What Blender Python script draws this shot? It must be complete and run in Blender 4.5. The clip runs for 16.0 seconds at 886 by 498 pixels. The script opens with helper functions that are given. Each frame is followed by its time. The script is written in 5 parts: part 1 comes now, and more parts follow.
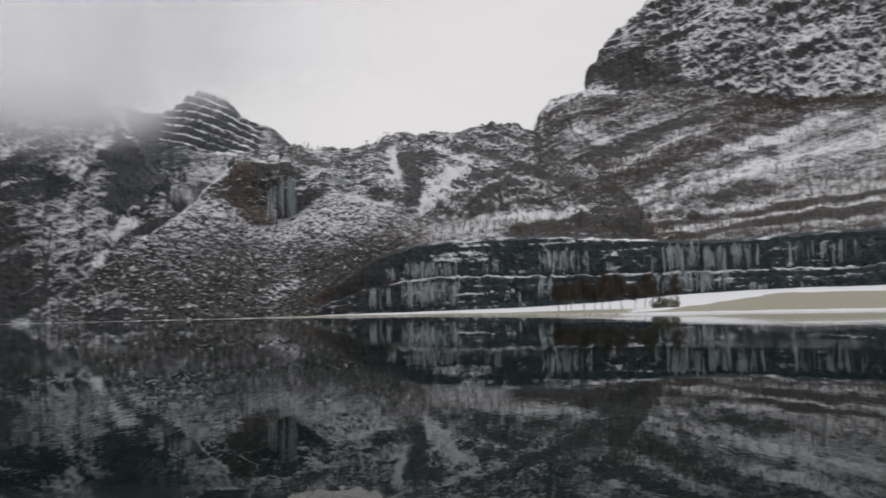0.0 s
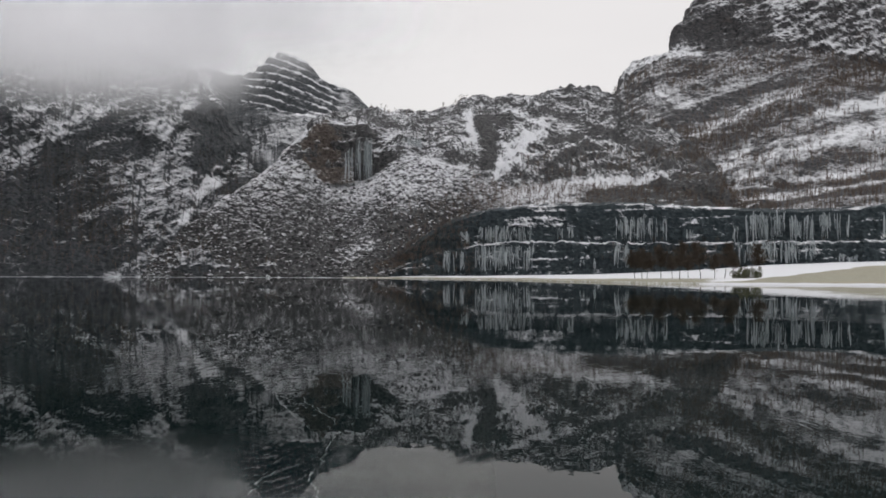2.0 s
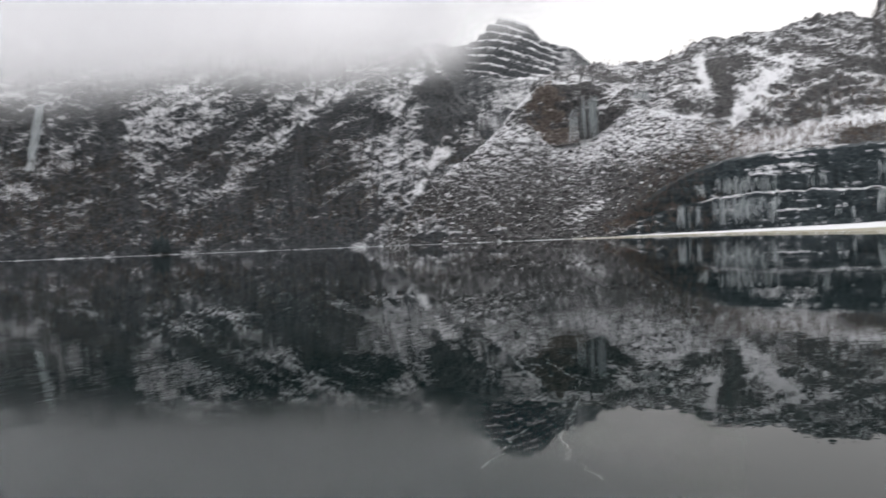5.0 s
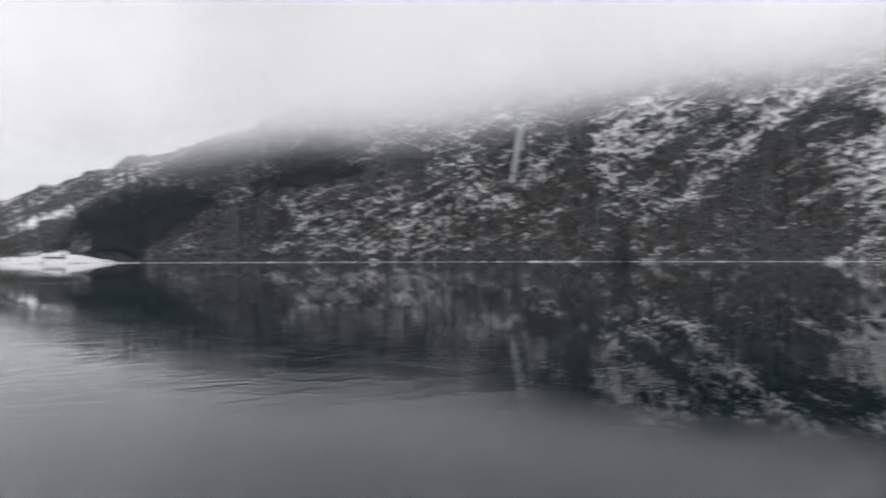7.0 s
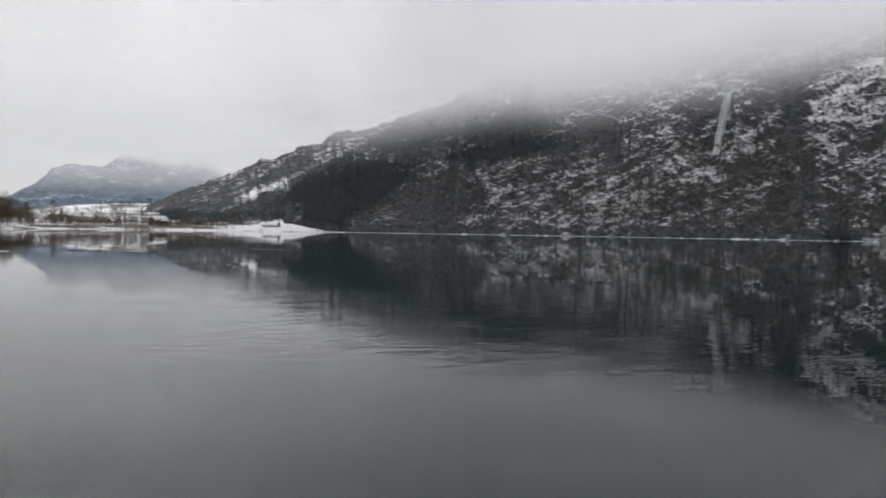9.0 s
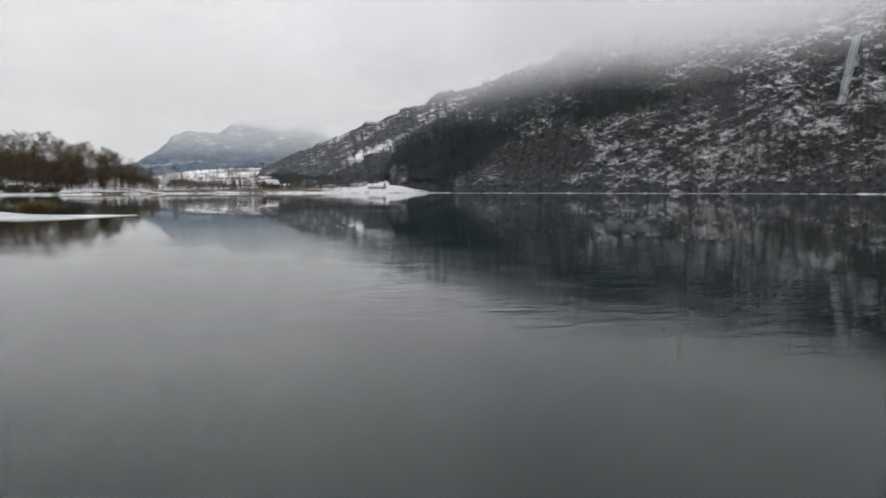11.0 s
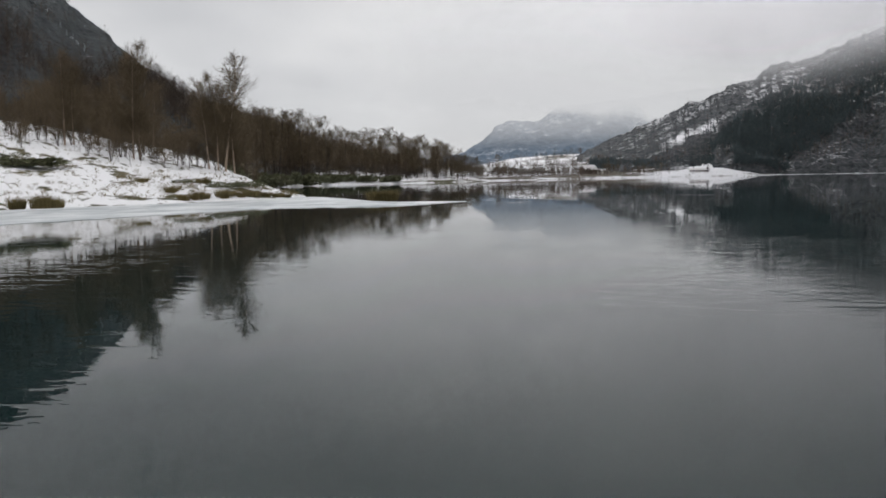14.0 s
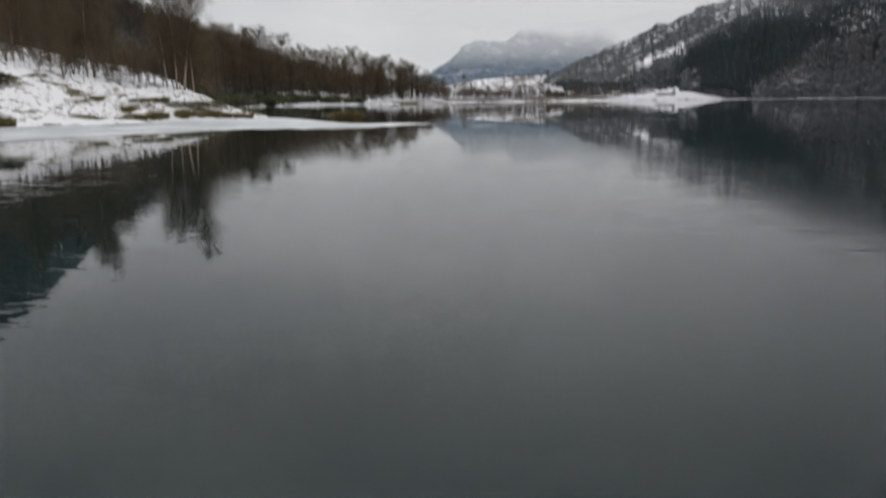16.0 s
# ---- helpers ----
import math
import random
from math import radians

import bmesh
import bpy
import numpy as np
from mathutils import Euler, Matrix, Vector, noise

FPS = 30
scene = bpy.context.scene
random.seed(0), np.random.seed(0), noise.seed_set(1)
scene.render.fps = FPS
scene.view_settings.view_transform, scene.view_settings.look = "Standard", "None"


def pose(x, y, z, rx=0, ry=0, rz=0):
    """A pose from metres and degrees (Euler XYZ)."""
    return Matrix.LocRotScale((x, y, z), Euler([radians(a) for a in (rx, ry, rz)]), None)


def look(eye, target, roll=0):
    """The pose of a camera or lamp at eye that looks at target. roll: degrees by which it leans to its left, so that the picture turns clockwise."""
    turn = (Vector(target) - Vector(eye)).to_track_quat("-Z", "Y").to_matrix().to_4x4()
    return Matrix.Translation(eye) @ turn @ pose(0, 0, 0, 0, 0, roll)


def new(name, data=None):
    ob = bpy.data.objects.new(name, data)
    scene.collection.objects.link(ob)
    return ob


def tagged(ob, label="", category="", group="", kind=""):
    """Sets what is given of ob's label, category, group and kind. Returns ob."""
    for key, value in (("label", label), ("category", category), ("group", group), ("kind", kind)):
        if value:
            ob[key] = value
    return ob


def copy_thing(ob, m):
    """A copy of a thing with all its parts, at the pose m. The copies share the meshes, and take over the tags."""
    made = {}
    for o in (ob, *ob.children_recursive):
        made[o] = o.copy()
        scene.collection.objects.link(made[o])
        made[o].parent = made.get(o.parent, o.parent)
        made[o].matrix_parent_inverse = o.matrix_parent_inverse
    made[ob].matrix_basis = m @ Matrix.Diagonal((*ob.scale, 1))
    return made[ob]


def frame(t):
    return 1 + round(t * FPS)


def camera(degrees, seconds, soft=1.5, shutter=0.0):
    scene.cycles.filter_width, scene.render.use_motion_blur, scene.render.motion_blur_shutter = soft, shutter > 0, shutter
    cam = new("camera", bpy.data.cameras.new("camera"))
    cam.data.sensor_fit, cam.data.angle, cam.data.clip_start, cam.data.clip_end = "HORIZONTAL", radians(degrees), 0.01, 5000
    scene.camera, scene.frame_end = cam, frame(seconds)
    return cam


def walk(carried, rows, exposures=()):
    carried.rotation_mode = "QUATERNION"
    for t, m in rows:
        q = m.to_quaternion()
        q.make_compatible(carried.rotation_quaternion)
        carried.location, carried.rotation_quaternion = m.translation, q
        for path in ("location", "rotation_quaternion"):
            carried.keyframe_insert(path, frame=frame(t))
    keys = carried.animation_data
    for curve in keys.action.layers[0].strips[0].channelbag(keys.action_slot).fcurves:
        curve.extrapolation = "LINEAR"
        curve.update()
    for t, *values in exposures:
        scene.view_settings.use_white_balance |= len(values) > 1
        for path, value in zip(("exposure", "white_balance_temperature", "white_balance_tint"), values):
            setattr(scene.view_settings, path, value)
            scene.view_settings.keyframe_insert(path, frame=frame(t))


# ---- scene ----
# camera: held at eye height by someone standing on the lake ice, who pans left
cam = camera(59.95, 16.0, soft=1.7, shutter=0.55)
REACH, EYE = 0.35, 1.8


def step(t, yaw, pitch, roll):
    """A row of the walk: the camera an arm's length out from the turning body, with yaw, pitch and roll."""
    ahead = Vector((-math.sin(radians(yaw)) * math.cos(radians(pitch)), math.cos(radians(yaw)) * math.cos(radians(pitch)), math.sin(radians(pitch))))
    eye = Vector((-math.sin(radians(yaw)) * REACH, math.cos(radians(yaw)) * REACH, EYE))
    return t, look(eye, eye + ahead, roll)


PATH = [step(*row) for row in (
    (0, 1.33, 4.60, -1.26),
    (0.5, 4.87, 4.58, -0.74),
    (1, 5.32, 3.77, -0.16),
    (1.5, 6.31, 3.06, 0.15),
    (2, 6.88, 1.94, 0.26),
    (2.5, 7.64, 1.55, 0.08),
    (3, 10.21, 1.15, 0.15),
    (3.2, 10.89, 0.99, 0.19),
    (5.3, 27.40, -1.15, -1.99),
    (5.5, 29.77, -1.38, -1.49),
    (6, 34.29, -1.03, 0.16),
    (6.5, 44.69, 0.60, -1.05),
    (7, 57.08, 0.73, -0.11),
    (7.5, 63.64, 0.72, -0.31),
    (8, 67.40, 0.44, 0.18),
    (8.5, 68.84, -0.34, 0.71),
    (9, 71.29, -1.36, 0.99),
    (9.2, 72.59, -1.68, 0.89),
    (11.3, 81.43, -5.21, -0.30),
    (11.5, 83.58, -5.69, -0.63),
    (12, 88.76, -5.69, -0.91),
    (12.5, 92.25, -6.05, -0.95),
    (13, 95.80, -5.64, -1.24),
    (13.5, 100.53, -5.66, -1.41),
    (14, 102.37, -5.32, -1.09),
    (14.5, 102.04, -5.06, -1.30),
    (15, 101.23, -5.21, -0.79),
    (15.5, 100.90, -6.04, -0.48),
    (16, 99.87, -11.10, -0.57),
)]
walk(cam, PATH, exposures=[(0.0, -0.28), (1.0, -0.25), (2.5, -0.06), (5.5, 0.40), (6.5, 0.42), (7.5, 0.27), (9.0, 0.15), (12.0, 0.14), (14.0, 0.06), (16.0, 0.03)])

# ---- light: overcast winter sky, brighter over the pass, a broad weak sun behind it ----
world = bpy.data.worlds.new("overcast")
scene.world = world
world.use_nodes = True
wt = world.node_tree
wt.nodes.clear()


def node(tree, kind, **values):
    n = tree.nodes.new(kind)
    for k, v in values.items():
        n.inputs[k.replace("_", " ")].default_value = v
    return n


def ramp(tree, stops, mode="LINEAR"):
    n = tree.nodes.new("ShaderNodeValToRGB")
    n.color_ramp.interpolation = mode
    els = n.color_ramp.elements
    while len(els) < len(stops):
        els.new(0.5)
    for e, (p, c) in zip(els, stops):
        e.position = p
        e.color = (*c, 1) if len(c) == 3 else c
    return n


def mixer(tree, fac, a, b, blend="MIX"):
    """Mix two colours; each of fac, a and b is a socket or a value."""
    n = tree.nodes.new("ShaderNodeMix")
    n.data_type, n.blend_type = "RGBA", blend
    for i, v in ((0, fac), (6, a), (7, b)):
        if hasattr(v, "is_linked"):
            tree.links.new(v, n.inputs[i])
        else:
            n.inputs[i].default_value = v if i == 0 else (*v, 1)
    return n.outputs[2]


def maths(tree, op, a, b=0.0, c=0.0, clamp=False):
    n = tree.nodes.new("ShaderNodeMath")
    n.operation, n.use_clamp = op, clamp
    for i, v in enumerate((a, b, c)):
        if hasattr(v, "is_linked"):
            tree.links.new(v, n.inputs[i])
        else:
            n.inputs[i].default_value = v
    return n.outputs[0]


SUN_AZ, SUN_EL = radians(2), radians(42)
sky = wt.nodes.new("ShaderNodeTexSky")
sky.sky_type, sky.sun_disc, sky.sun_elevation, sky.sun_rotation = "NISHITA", False, SUN_EL, -SUN_AZ
coord = wt.nodes.new("ShaderNodeTexCoord")
stretch = wt.nodes.new("ShaderNodeMapping")
stretch.inputs["Scale"].default_value = (1.0, 1.0, 3.2)
wt.links.new(coord.outputs["Generated"], stretch.inputs["Vector"])
puffs = node(wt, "ShaderNodeTexNoise", Scale=1.7, Detail=6.0, Roughness=0.5, Distortion=0.3)
wt.links.new(stretch.outputs[0], puffs.inputs["Vector"])
cloud = ramp(wt, [(0.36, (0.54, 0.543, 0.56)), (0.5, (0.645, 0.645, 0.657)), (0.63, (0.76, 0.755, 0.757))])
wt.links.new(puffs.outputs["Fac"], cloud.inputs[0])
glowdir = wt.nodes.new("ShaderNodeVectorMath")
glowdir.operation = "DOT_PRODUCT"
wt.links.new(coord.outputs["Generated"], glowdir.inputs[0])
glowdir.inputs[1].default_value = (math.sin(0.12) * math.cos(0.24), math.cos(0.12) * math.cos(0.24), math.sin(0.24))  # the thin place in the cloud under the sun
glow = ramp(wt, [(0.82, (0, 0, 0)), (1.0, (1, 1, 1))], "EASE")
wt.links.new(glowdir.outputs["Value"], glow.inputs[0])
bright = mixer(wt, maths(wt, "MULTIPLY", glow.outputs[0], 0.8), cloud.outputs[0], (1.04, 1.0, 0.985))
lift = wt.nodes.new("ShaderNodeSeparateXYZ")
wt.links.new(coord.outputs["Generated"], lift.inputs[0])
layers = ramp(wt, [(0.06, (1.0, 1.0, 1.0)), (0.13, (0.94, 0.94, 0.94)), (0.22, (0.905, 0.905, 0.905)), (0.38, (0.89, 0.89, 0.895)), (0.7, (1.4, 1.4, 1.41)), (1.0, (1.75, 1.75, 1.76))], "EASE")  # pale at the horizon, brightest overhead, as an overcast sky is
wt.links.new(lift.outputs["Z"], layers.inputs[0])
bright = mixer(wt, 1.0, bright, layers.outputs[0], "MULTIPLY")
nishita = mixer(wt, 1.0, sky.outputs[0], (0.08, 0.08, 0.08), "MULTIPLY")
wbg = wt.nodes.new("ShaderNodeBackground")
wt.links.new(mixer(wt, 0.93, nishita, bright), wbg.inputs["Color"])
wbg.inputs["Strength"].default_value = 1.07
wout = wt.nodes.new("ShaderNodeOutputWorld")
wt.links.new(wbg.outputs[0], wout.inputs["Surface"])

sun = new("sun", bpy.data.lights.new("sun", "SUN"))
sun.data.energy, sun.data.angle, sun.data.color = 0.6, radians(25), (1.0, 0.96, 0.92)
sun.matrix_world = look((0, 0, 300), (math.sin(SUN_AZ) * math.cos(SUN_EL), -math.cos(SUN_AZ) * math.cos(SUN_EL), 300 - math.sin(SUN_EL)))

# ---- helpers for shapes ----


def _hash(i, j, k, seed):
    h = (i * 374761393 + j * 668265263 + k * 2147483647 + seed * 1274126177) & 0xFFFFFFFF
    h = ((h ^ (h >> 13)) * 1274126177) & 0xFFFFFFFF
    return ((h ^ (h >> 16)) & 0xFFFF) / 65535.0


def value_noise(p, seed=0):
    """Smooth noise from 0 to 1 at the rows of p."""
    q = np.floor(p).astype(np.int64)
    f = p - q
    f = f * f * (3 - 2 * f)
    out = 0.0
    for dx in (0, 1):
        for dy in (0, 1):
            for dz in (0, 1):
                w = (f[..., 0] if dx else 1 - f[..., 0]) * (f[..., 1] if dy else 1 - f[..., 1]) * (f[..., 2] if dz else 1 - f[..., 2])
                out = out + w * _hash(q[..., 0] + dx, q[..., 1] + dy, q[..., 2] + dz, seed)
    return out


def fbm(p, octaves=4, gain=0.5, seed=0, ridged=False):
    total, amp, norm = 0.0, 1.0, 0.0
    for o in range(octaves):
        n = value_noise(p * 2.03**o + 17.3 * o, seed + o)
        total = total + amp * ((1 - np.abs(2 * n - 1)) if ridged else n)
        norm, amp = norm + amp, amp * gain
    return total / norm


def mesh_of(name, verts, faces, mats=(), smooth=False, **attributes):
    """A mesh from arrays of corners and of faces that all have as many corners."""
    verts, faces = np.asarray(verts, np.float32), np.asarray(faces, np.int32)
    me = bpy.data.meshes.new(name)
    me.vertices.add(len(verts))
    me.vertices.foreach_set("co", verts.ravel())
    n = faces.shape[1]
    me.loops.add(faces.size)
    me.loops.foreach_set("vertex_index", faces.ravel())
    me.polygons.add(len(faces))
    me.polygons.foreach_set("loop_start", np.arange(0, faces.size, n, dtype=np.int32))
    me.polygons.foreach_set("use_smooth", np.full(len(faces), smooth))
    for m in mats:
        me.materials.append(m)
    for key, values in attributes.items():
        at = me.attributes.new(key, "FLOAT", "POINT")
        at.data.foreach_set("value", np.asarray(values, np.float32).ravel())
    me.update(calc_edges=True)
    me.validate()
    return me


def part(name, me, parent, label=""):
    """A mesh as one part of a thing."""
    ob = new(name, me)
    ob.parent = parent
    return tagged(ob, label)


def hub(az):
    """The point on the lake from which bearing az is laid off: the north shore lies a little further west."""
    s = np.interp(az, *HUB)
    return -s, -0.25 * s


HUB = (10, 20, 35, 57, 70, 85, 100), (10.0, 8.7, 6.8, 5.6, 4.3, 1.8, 0.0)


def polar(az, d, z):
    a = np.radians(az)
    x, y = hub(az)
    return np.stack([x - np.sin(a) * d, y + np.cos(a) * d, z + 0 * d], -1)


def smooth_interp(x, xs, ys):
    """Interpolate with softened corners."""
    xs, ys = np.asarray(xs, float), np.asarray(ys, float)
    order = np.argsort(xs)
    xs, ys = xs[order], ys[order]
    w = 0.35 * np.median(np.diff(xs))
    return (np.interp(x, xs, ys) * 2 + np.interp(x - w, xs, ys) + np.interp(x + w, xs, ys)) / 4


GRIDS = {}


def loft(name, contours, az0, az1, n_az, counts, material, label, relief, snow, category="mountain", steps=None, kind="structure", smooth=False):
    """Ground spanned between contours round the lake. contours: rows of (bearing, distance, height) each; counts: rows of
    the mesh between neighbours; relief(P, az, s): metres by which the rock stands out; snow(P, az, s): its cover."""
    az = np.linspace(az0, az1, n_az)
    lines = []
    for c in contours:
        c = np.array(c, float)
        lines.append((smooth_interp(az, c[:, 0], c[:, 1]), smooth_interp(az, c[:, 0], c[:, 2])))
    d, z, s = [], [], []
    for k, n in enumerate(counts):
        u = np.linspace(0, 1, n, endpoint=k == len(counts) - 1)[:, None]
        d.append(lines[k][0] * (1 - u) + lines[k + 1][0] * u)
        z.append(lines[k][1] * (1 - u) + lines[k + 1][1] * u)
        s.append(np.repeat(k + u, n_az, 1))
    d, z, s = np.concatenate(d), np.concatenate(z), np.concatenate(s)
    a = np.repeat(az[None], len(d), 0)
    if steps:
        z = steps(z, a, s)
    p = polar(a, d, z)
    du, dv = np.gradient(p, axis=0), np.gradient(p, axis=1)
    nrm = np.cross(dv, du)
    nrm /= np.linalg.norm(nrm, axis=-1, keepdims=True) + 1e-9
    nrm *= np.sign(nrm[..., 2:] + 1e-6)
    p = p + nrm * relief(p, a, s)[..., None]
    rows, cols = d.shape
    i = np.arange((rows - 1) * cols).reshape(rows - 1, cols)[:, :-1].ravel()
    faces = np.stack([i, i + 1, i + cols + 1, i + cols], 1)
    c = np.clip(snow(p, a, s), -0.3, 1)
    me = mesh_of(name, p.reshape(-1, 3), faces, [material], smooth=smooth, snow=c)
    ob = new(name, me)
    tagged(ob, label, category, kind=kind)
    GRIDS[name] = (az, p, s, nrm)
    return ob


def on(name, az, s):
    """The place on a lofted surface at bearings az and positions s between its contours."""
    grid_az, p, gs, _ = GRIDS[name]
    i = np.clip(np.round((np.asarray(az) - grid_az[0]) / (grid_az[-1] - grid_az[0]) * (len(grid_az) - 1)).astype(int), 0, len(grid_az) - 1)
    j = np.clip(np.searchsorted(gs[:, 0], np.asarray(s)), 0, len(gs) - 1)
    return p[j, i]


def spread(name, count, inside, seed):
    """Random places on a lofted surface where inside(az, s, p) is above a random number; evenly by bearing and rows."""
    grid_az, p, gs, _ = GRIDS[name]
    r = np.random.default_rng(seed)
    i, j = r.integers(0, len(grid_az), count), r.integers(0, len(gs), count)
    q = p[j, i]
    ok = inside(grid_az[i], gs[j, 0], q) > r.random(count)
    return q[ok] + np.c_[r.uniform(-0.4, 0.4, (ok.sum(), 2)), np.zeros(ok.sum())]


def strew(name, template, places, sizes, material, label, category, lean=0.06, flat=None, sink=0.0, seed=3):
    """Many copies of a small template, turned and scaled at random, as one uncountable mass."""
    tv, tf = template
    r = np.random.default_rng(seed)
    n = len(places)
    yaw = r.uniform(0, 2 * np.pi, n)
    c, s_ = np.cos(yaw), np.sin(yaw)
    sc = np.asarray(sizes)[:, None, None] * (flat if flat is not None else np.ones((n, 1, 3)))
    v = tv[None] * sc
    x = v[..., 0] * c[:, None] - v[..., 1] * s_[:, None]
    y = v[..., 0] * s_[:, None] + v[..., 1] * c[:, None]
    z = v[..., 2]
    x = x + z * r.normal(0, lean, n)[:, None]
    y = y + z * r.normal(0, lean, n)[:, None]
    verts = np.stack([x, y, z - sink * np.asarray(sizes)[:, None]], -1) + places[:, None]
    faces = tf[None] + (np.arange(n) * len(tv))[:, None, None]
    ob = new(name, mesh_of(name, verts.reshape(-1, 3), faces.reshape(-1, tf.shape[1]), [material]))
    return tagged(ob, label, category, kind="stuff")


# ---- materials ----
def material(name, rough=0.8, spec=0.3):
    m = bpy.data.materials.new(name)
    m.use_nodes = True
    t = m.node_tree
    b = t.nodes["Principled BSDF"]
    b.inputs["Roughness"].default_value = rough
    b.inputs["Specular IOR Level"].default_value = spec
    return m, t, b


def noise_at(t, scale, detail=4.0, rough=0.55, stretch=(1, 1, 1), distort=0.0):
    c = t.nodes.new("ShaderNodeTexCoord")
    mp = t.nodes.new("ShaderNodeMapping")
    mp.inputs["Scale"].default_value = stretch
    t.links.new(c.outputs["Object"], mp.inputs["Vector"])
    n = node(t, "ShaderNodeTexNoise", Scale=scale, Detail=detail, Roughness=rough, Distortion=distort)
    t.links.new(mp.outputs[0], n.inputs["Vector"])
    return n.outputs["Fac"]


def bump(t, b, height, strength, distance):
    n = t.nodes.new("ShaderNodeBump")
    n.inputs["Strength"].default_value, n.inputs["Distance"].default_value = strength, distance
    t.links.new(height, n.inputs["Height"])
    t.links.new(n.outputs[0], b.inputs["Normal"])


def cover_map(p, size, seed):
    """Drifts and bare stretches at two scales, about 0."""
    return 0.62 * (fbm(p / size, 3, 0.5, seed) - 0.5) + 0.5 * (fbm(p / (size * 0.3), 3, 0.55, seed + 5) - 0.5)


def snowy(name, dark, light, brown, brown_share=0.35, grain=0.35, upward=1.7, snow_colour=(0.84, 0.84, 0.86), patch=0.045, sharp=1.55, blotch=1.2, speck=1.9, mottle=1.4):
    """Rock or earth with snow lying where it is flat and where the cover attribute and noise let it."""
    m, t, b = material(name, 0.85, 0.25)
    big, mid, fine = noise_at(t, patch, 5.0, 0.6), noise_at(t, grain, 6.0, 0.7, (1, 1, 1.9), 0.4), noise_at(t, grain * 2.4, 4.0, 0.7, (1, 1, 1.3))
    streak = noise_at(t, 0.16, 4.0, 0.6, (1, 1, 0.25))
    rock = mixer(t, maths(t, "SMOOTH_MIN", maths(t, "MULTIPLY_ADD", mid, 3.2, -1.2, True), 1.0, 0.1), dark, light)
    soil = maths(t, "MULTIPLY_ADD", big, 6.0, -3.0 + (brown_share - 0.5) * 4, True)
    rock = mixer(t, soil, rock, brown)
    geo = t.nodes.new("ShaderNodeNewGeometry")
    sep = t.nodes.new("ShaderNodeSeparateXYZ")
    t.links.new(geo.outputs["Normal"], sep.inputs[0])
    cover = t.nodes.new("ShaderNodeAttribute")
    cover.attribute_name = "snow"
    v = maths(t, "MULTIPLY_ADD", sep.outputs["Z"], upward, -0.72 * upward)
    v = maths(t, "ADD", v, maths(t, "MULTIPLY_ADD", mid, mottle, -0.5 * mottle))
    v = maths(t, "ADD", v, maths(t, "MULTIPLY_ADD", fine, speck, -0.5 * speck))
    v = maths(t, "ADD", v, maths(t, "MULTIPLY_ADD", streak, blotch, -0.5 * blotch))
    v = maths(t, "ADD", v, maths(t, "MULTIPLY_ADD", cover.outputs["Fac"], 1.6, -0.8))
    mask = maths(t, "MULTIPLY_ADD", v, sharp, 0.46, True)
    col = mixer(t, mask, rock, snow_colour)
    t.links.new(col, b.inputs["Base Color"])
    bump(t, b, maths(t, "ADD", mid, maths(t, "MULTIPLY", fine, 0.4)), 0.6, 0.8)
    return m


ROCK = snowy("snowy_rock", (0.027, 0.034, 0.039), (0.120, 0.122, 0.126), (0.072, 0.064, 0.059), 0.22, sharp=1.0, blotch=0.3, speck=1.2, mottle=0.9)
DARKROCK = snowy("wet_dark_rock", (0.016, 0.026, 0.030), (0.075, 0.090, 0.098), (0.055, 0.051, 0.048), 0.15)
CLIFF = snowy("pale_grey_cliff", (0.034, 0.037, 0.042), (0.17, 0.16, 0.157), (0.12, 0.10, 0.09), 0.35, sharp=1.05, speck=1.7, mottle=1.3)
SCREE = snowy("snowy_scree", (0.036, 0.038, 0.041), (0.19, 0.185, 0.182), (0.11, 0.098, 0.092), 0.2, grain=0.5, sharp=2.0)
BOULDER = snowy("snowy_boulders", (0.030, 0.032, 0.034), (0.17, 0.165, 0.162), (0.10, 0.085, 0.08), 0.2, grain=0.6, upward=0.7, blotch=0.4)
HOLLOW = snowy("brown_bare_rock", (0.066, 0.056, 0.049), (0.225, 0.19, 0.17), (0.145, 0.114, 0.097), 0.4)
FIELD = snowy("snow_over_grass", (0.30, 0.285, 0.21), (0.44, 0.42, 0.34), (0.38, 0.35, 0.27), 0.5, grain=0.5, upward=0.3, patch=0.02, sharp=2.6)
BANK = snowy("snow_over_tussocks", (0.05, 0.055, 0.025), (0.16, 0.13, 0.07), (0.12, 0.10, 0.06), 0.5, grain=0.55, upward=1.2, snow_colour=(0.82, 0.82, 0.83), patch=0.25, sharp=3.2)
HILLROCK = snowy("wet_hill_cliff", (0.014, 0.018, 0.020), (0.060, 0.067, 0.070), (0.05, 0.047, 0.043), 0.25, speck=1.0, mottle=0.9, sharp=1.2)
PASTURE = snowy("snow_over_pasture", (0.075, 0.066, 0.050), (0.19, 0.165, 0.13), (0.13, 0.105, 0.08), 0.5, grain=0.5, upward=0.3, patch=0.03, sharp=2.2)
# distance haze is put into these colours: rock blued and paled, snow greyed
HAZEROCK = snowy("far_haze_blue_rock", (0.10, 0.14, 0.19), (0.18, 0.225, 0.28), (0.15, 0.185, 0.23), 0.3, grain=0.02, patch=0.004, upward=1.0, snow_colour=(0.6, 0.63, 0.68))


def twiggy(name, a, b2, scale=1.5, rough=0.9):
    m, t, b = material(name, rough, 0.2)
    info = t.nodes.new("ShaderNodeNewGeometry")
    v = maths(t, "ADD", maths(t, "MULTIPLY", info.outputs["Random Per Island"], 0.6), maths(t, "MULTIPLY", noise_at(t, scale, 3.0), 0.5), 0.0, True)
    t.links.new(mixer(t, v, a, b2), b.inputs["Base Color"])
    return m


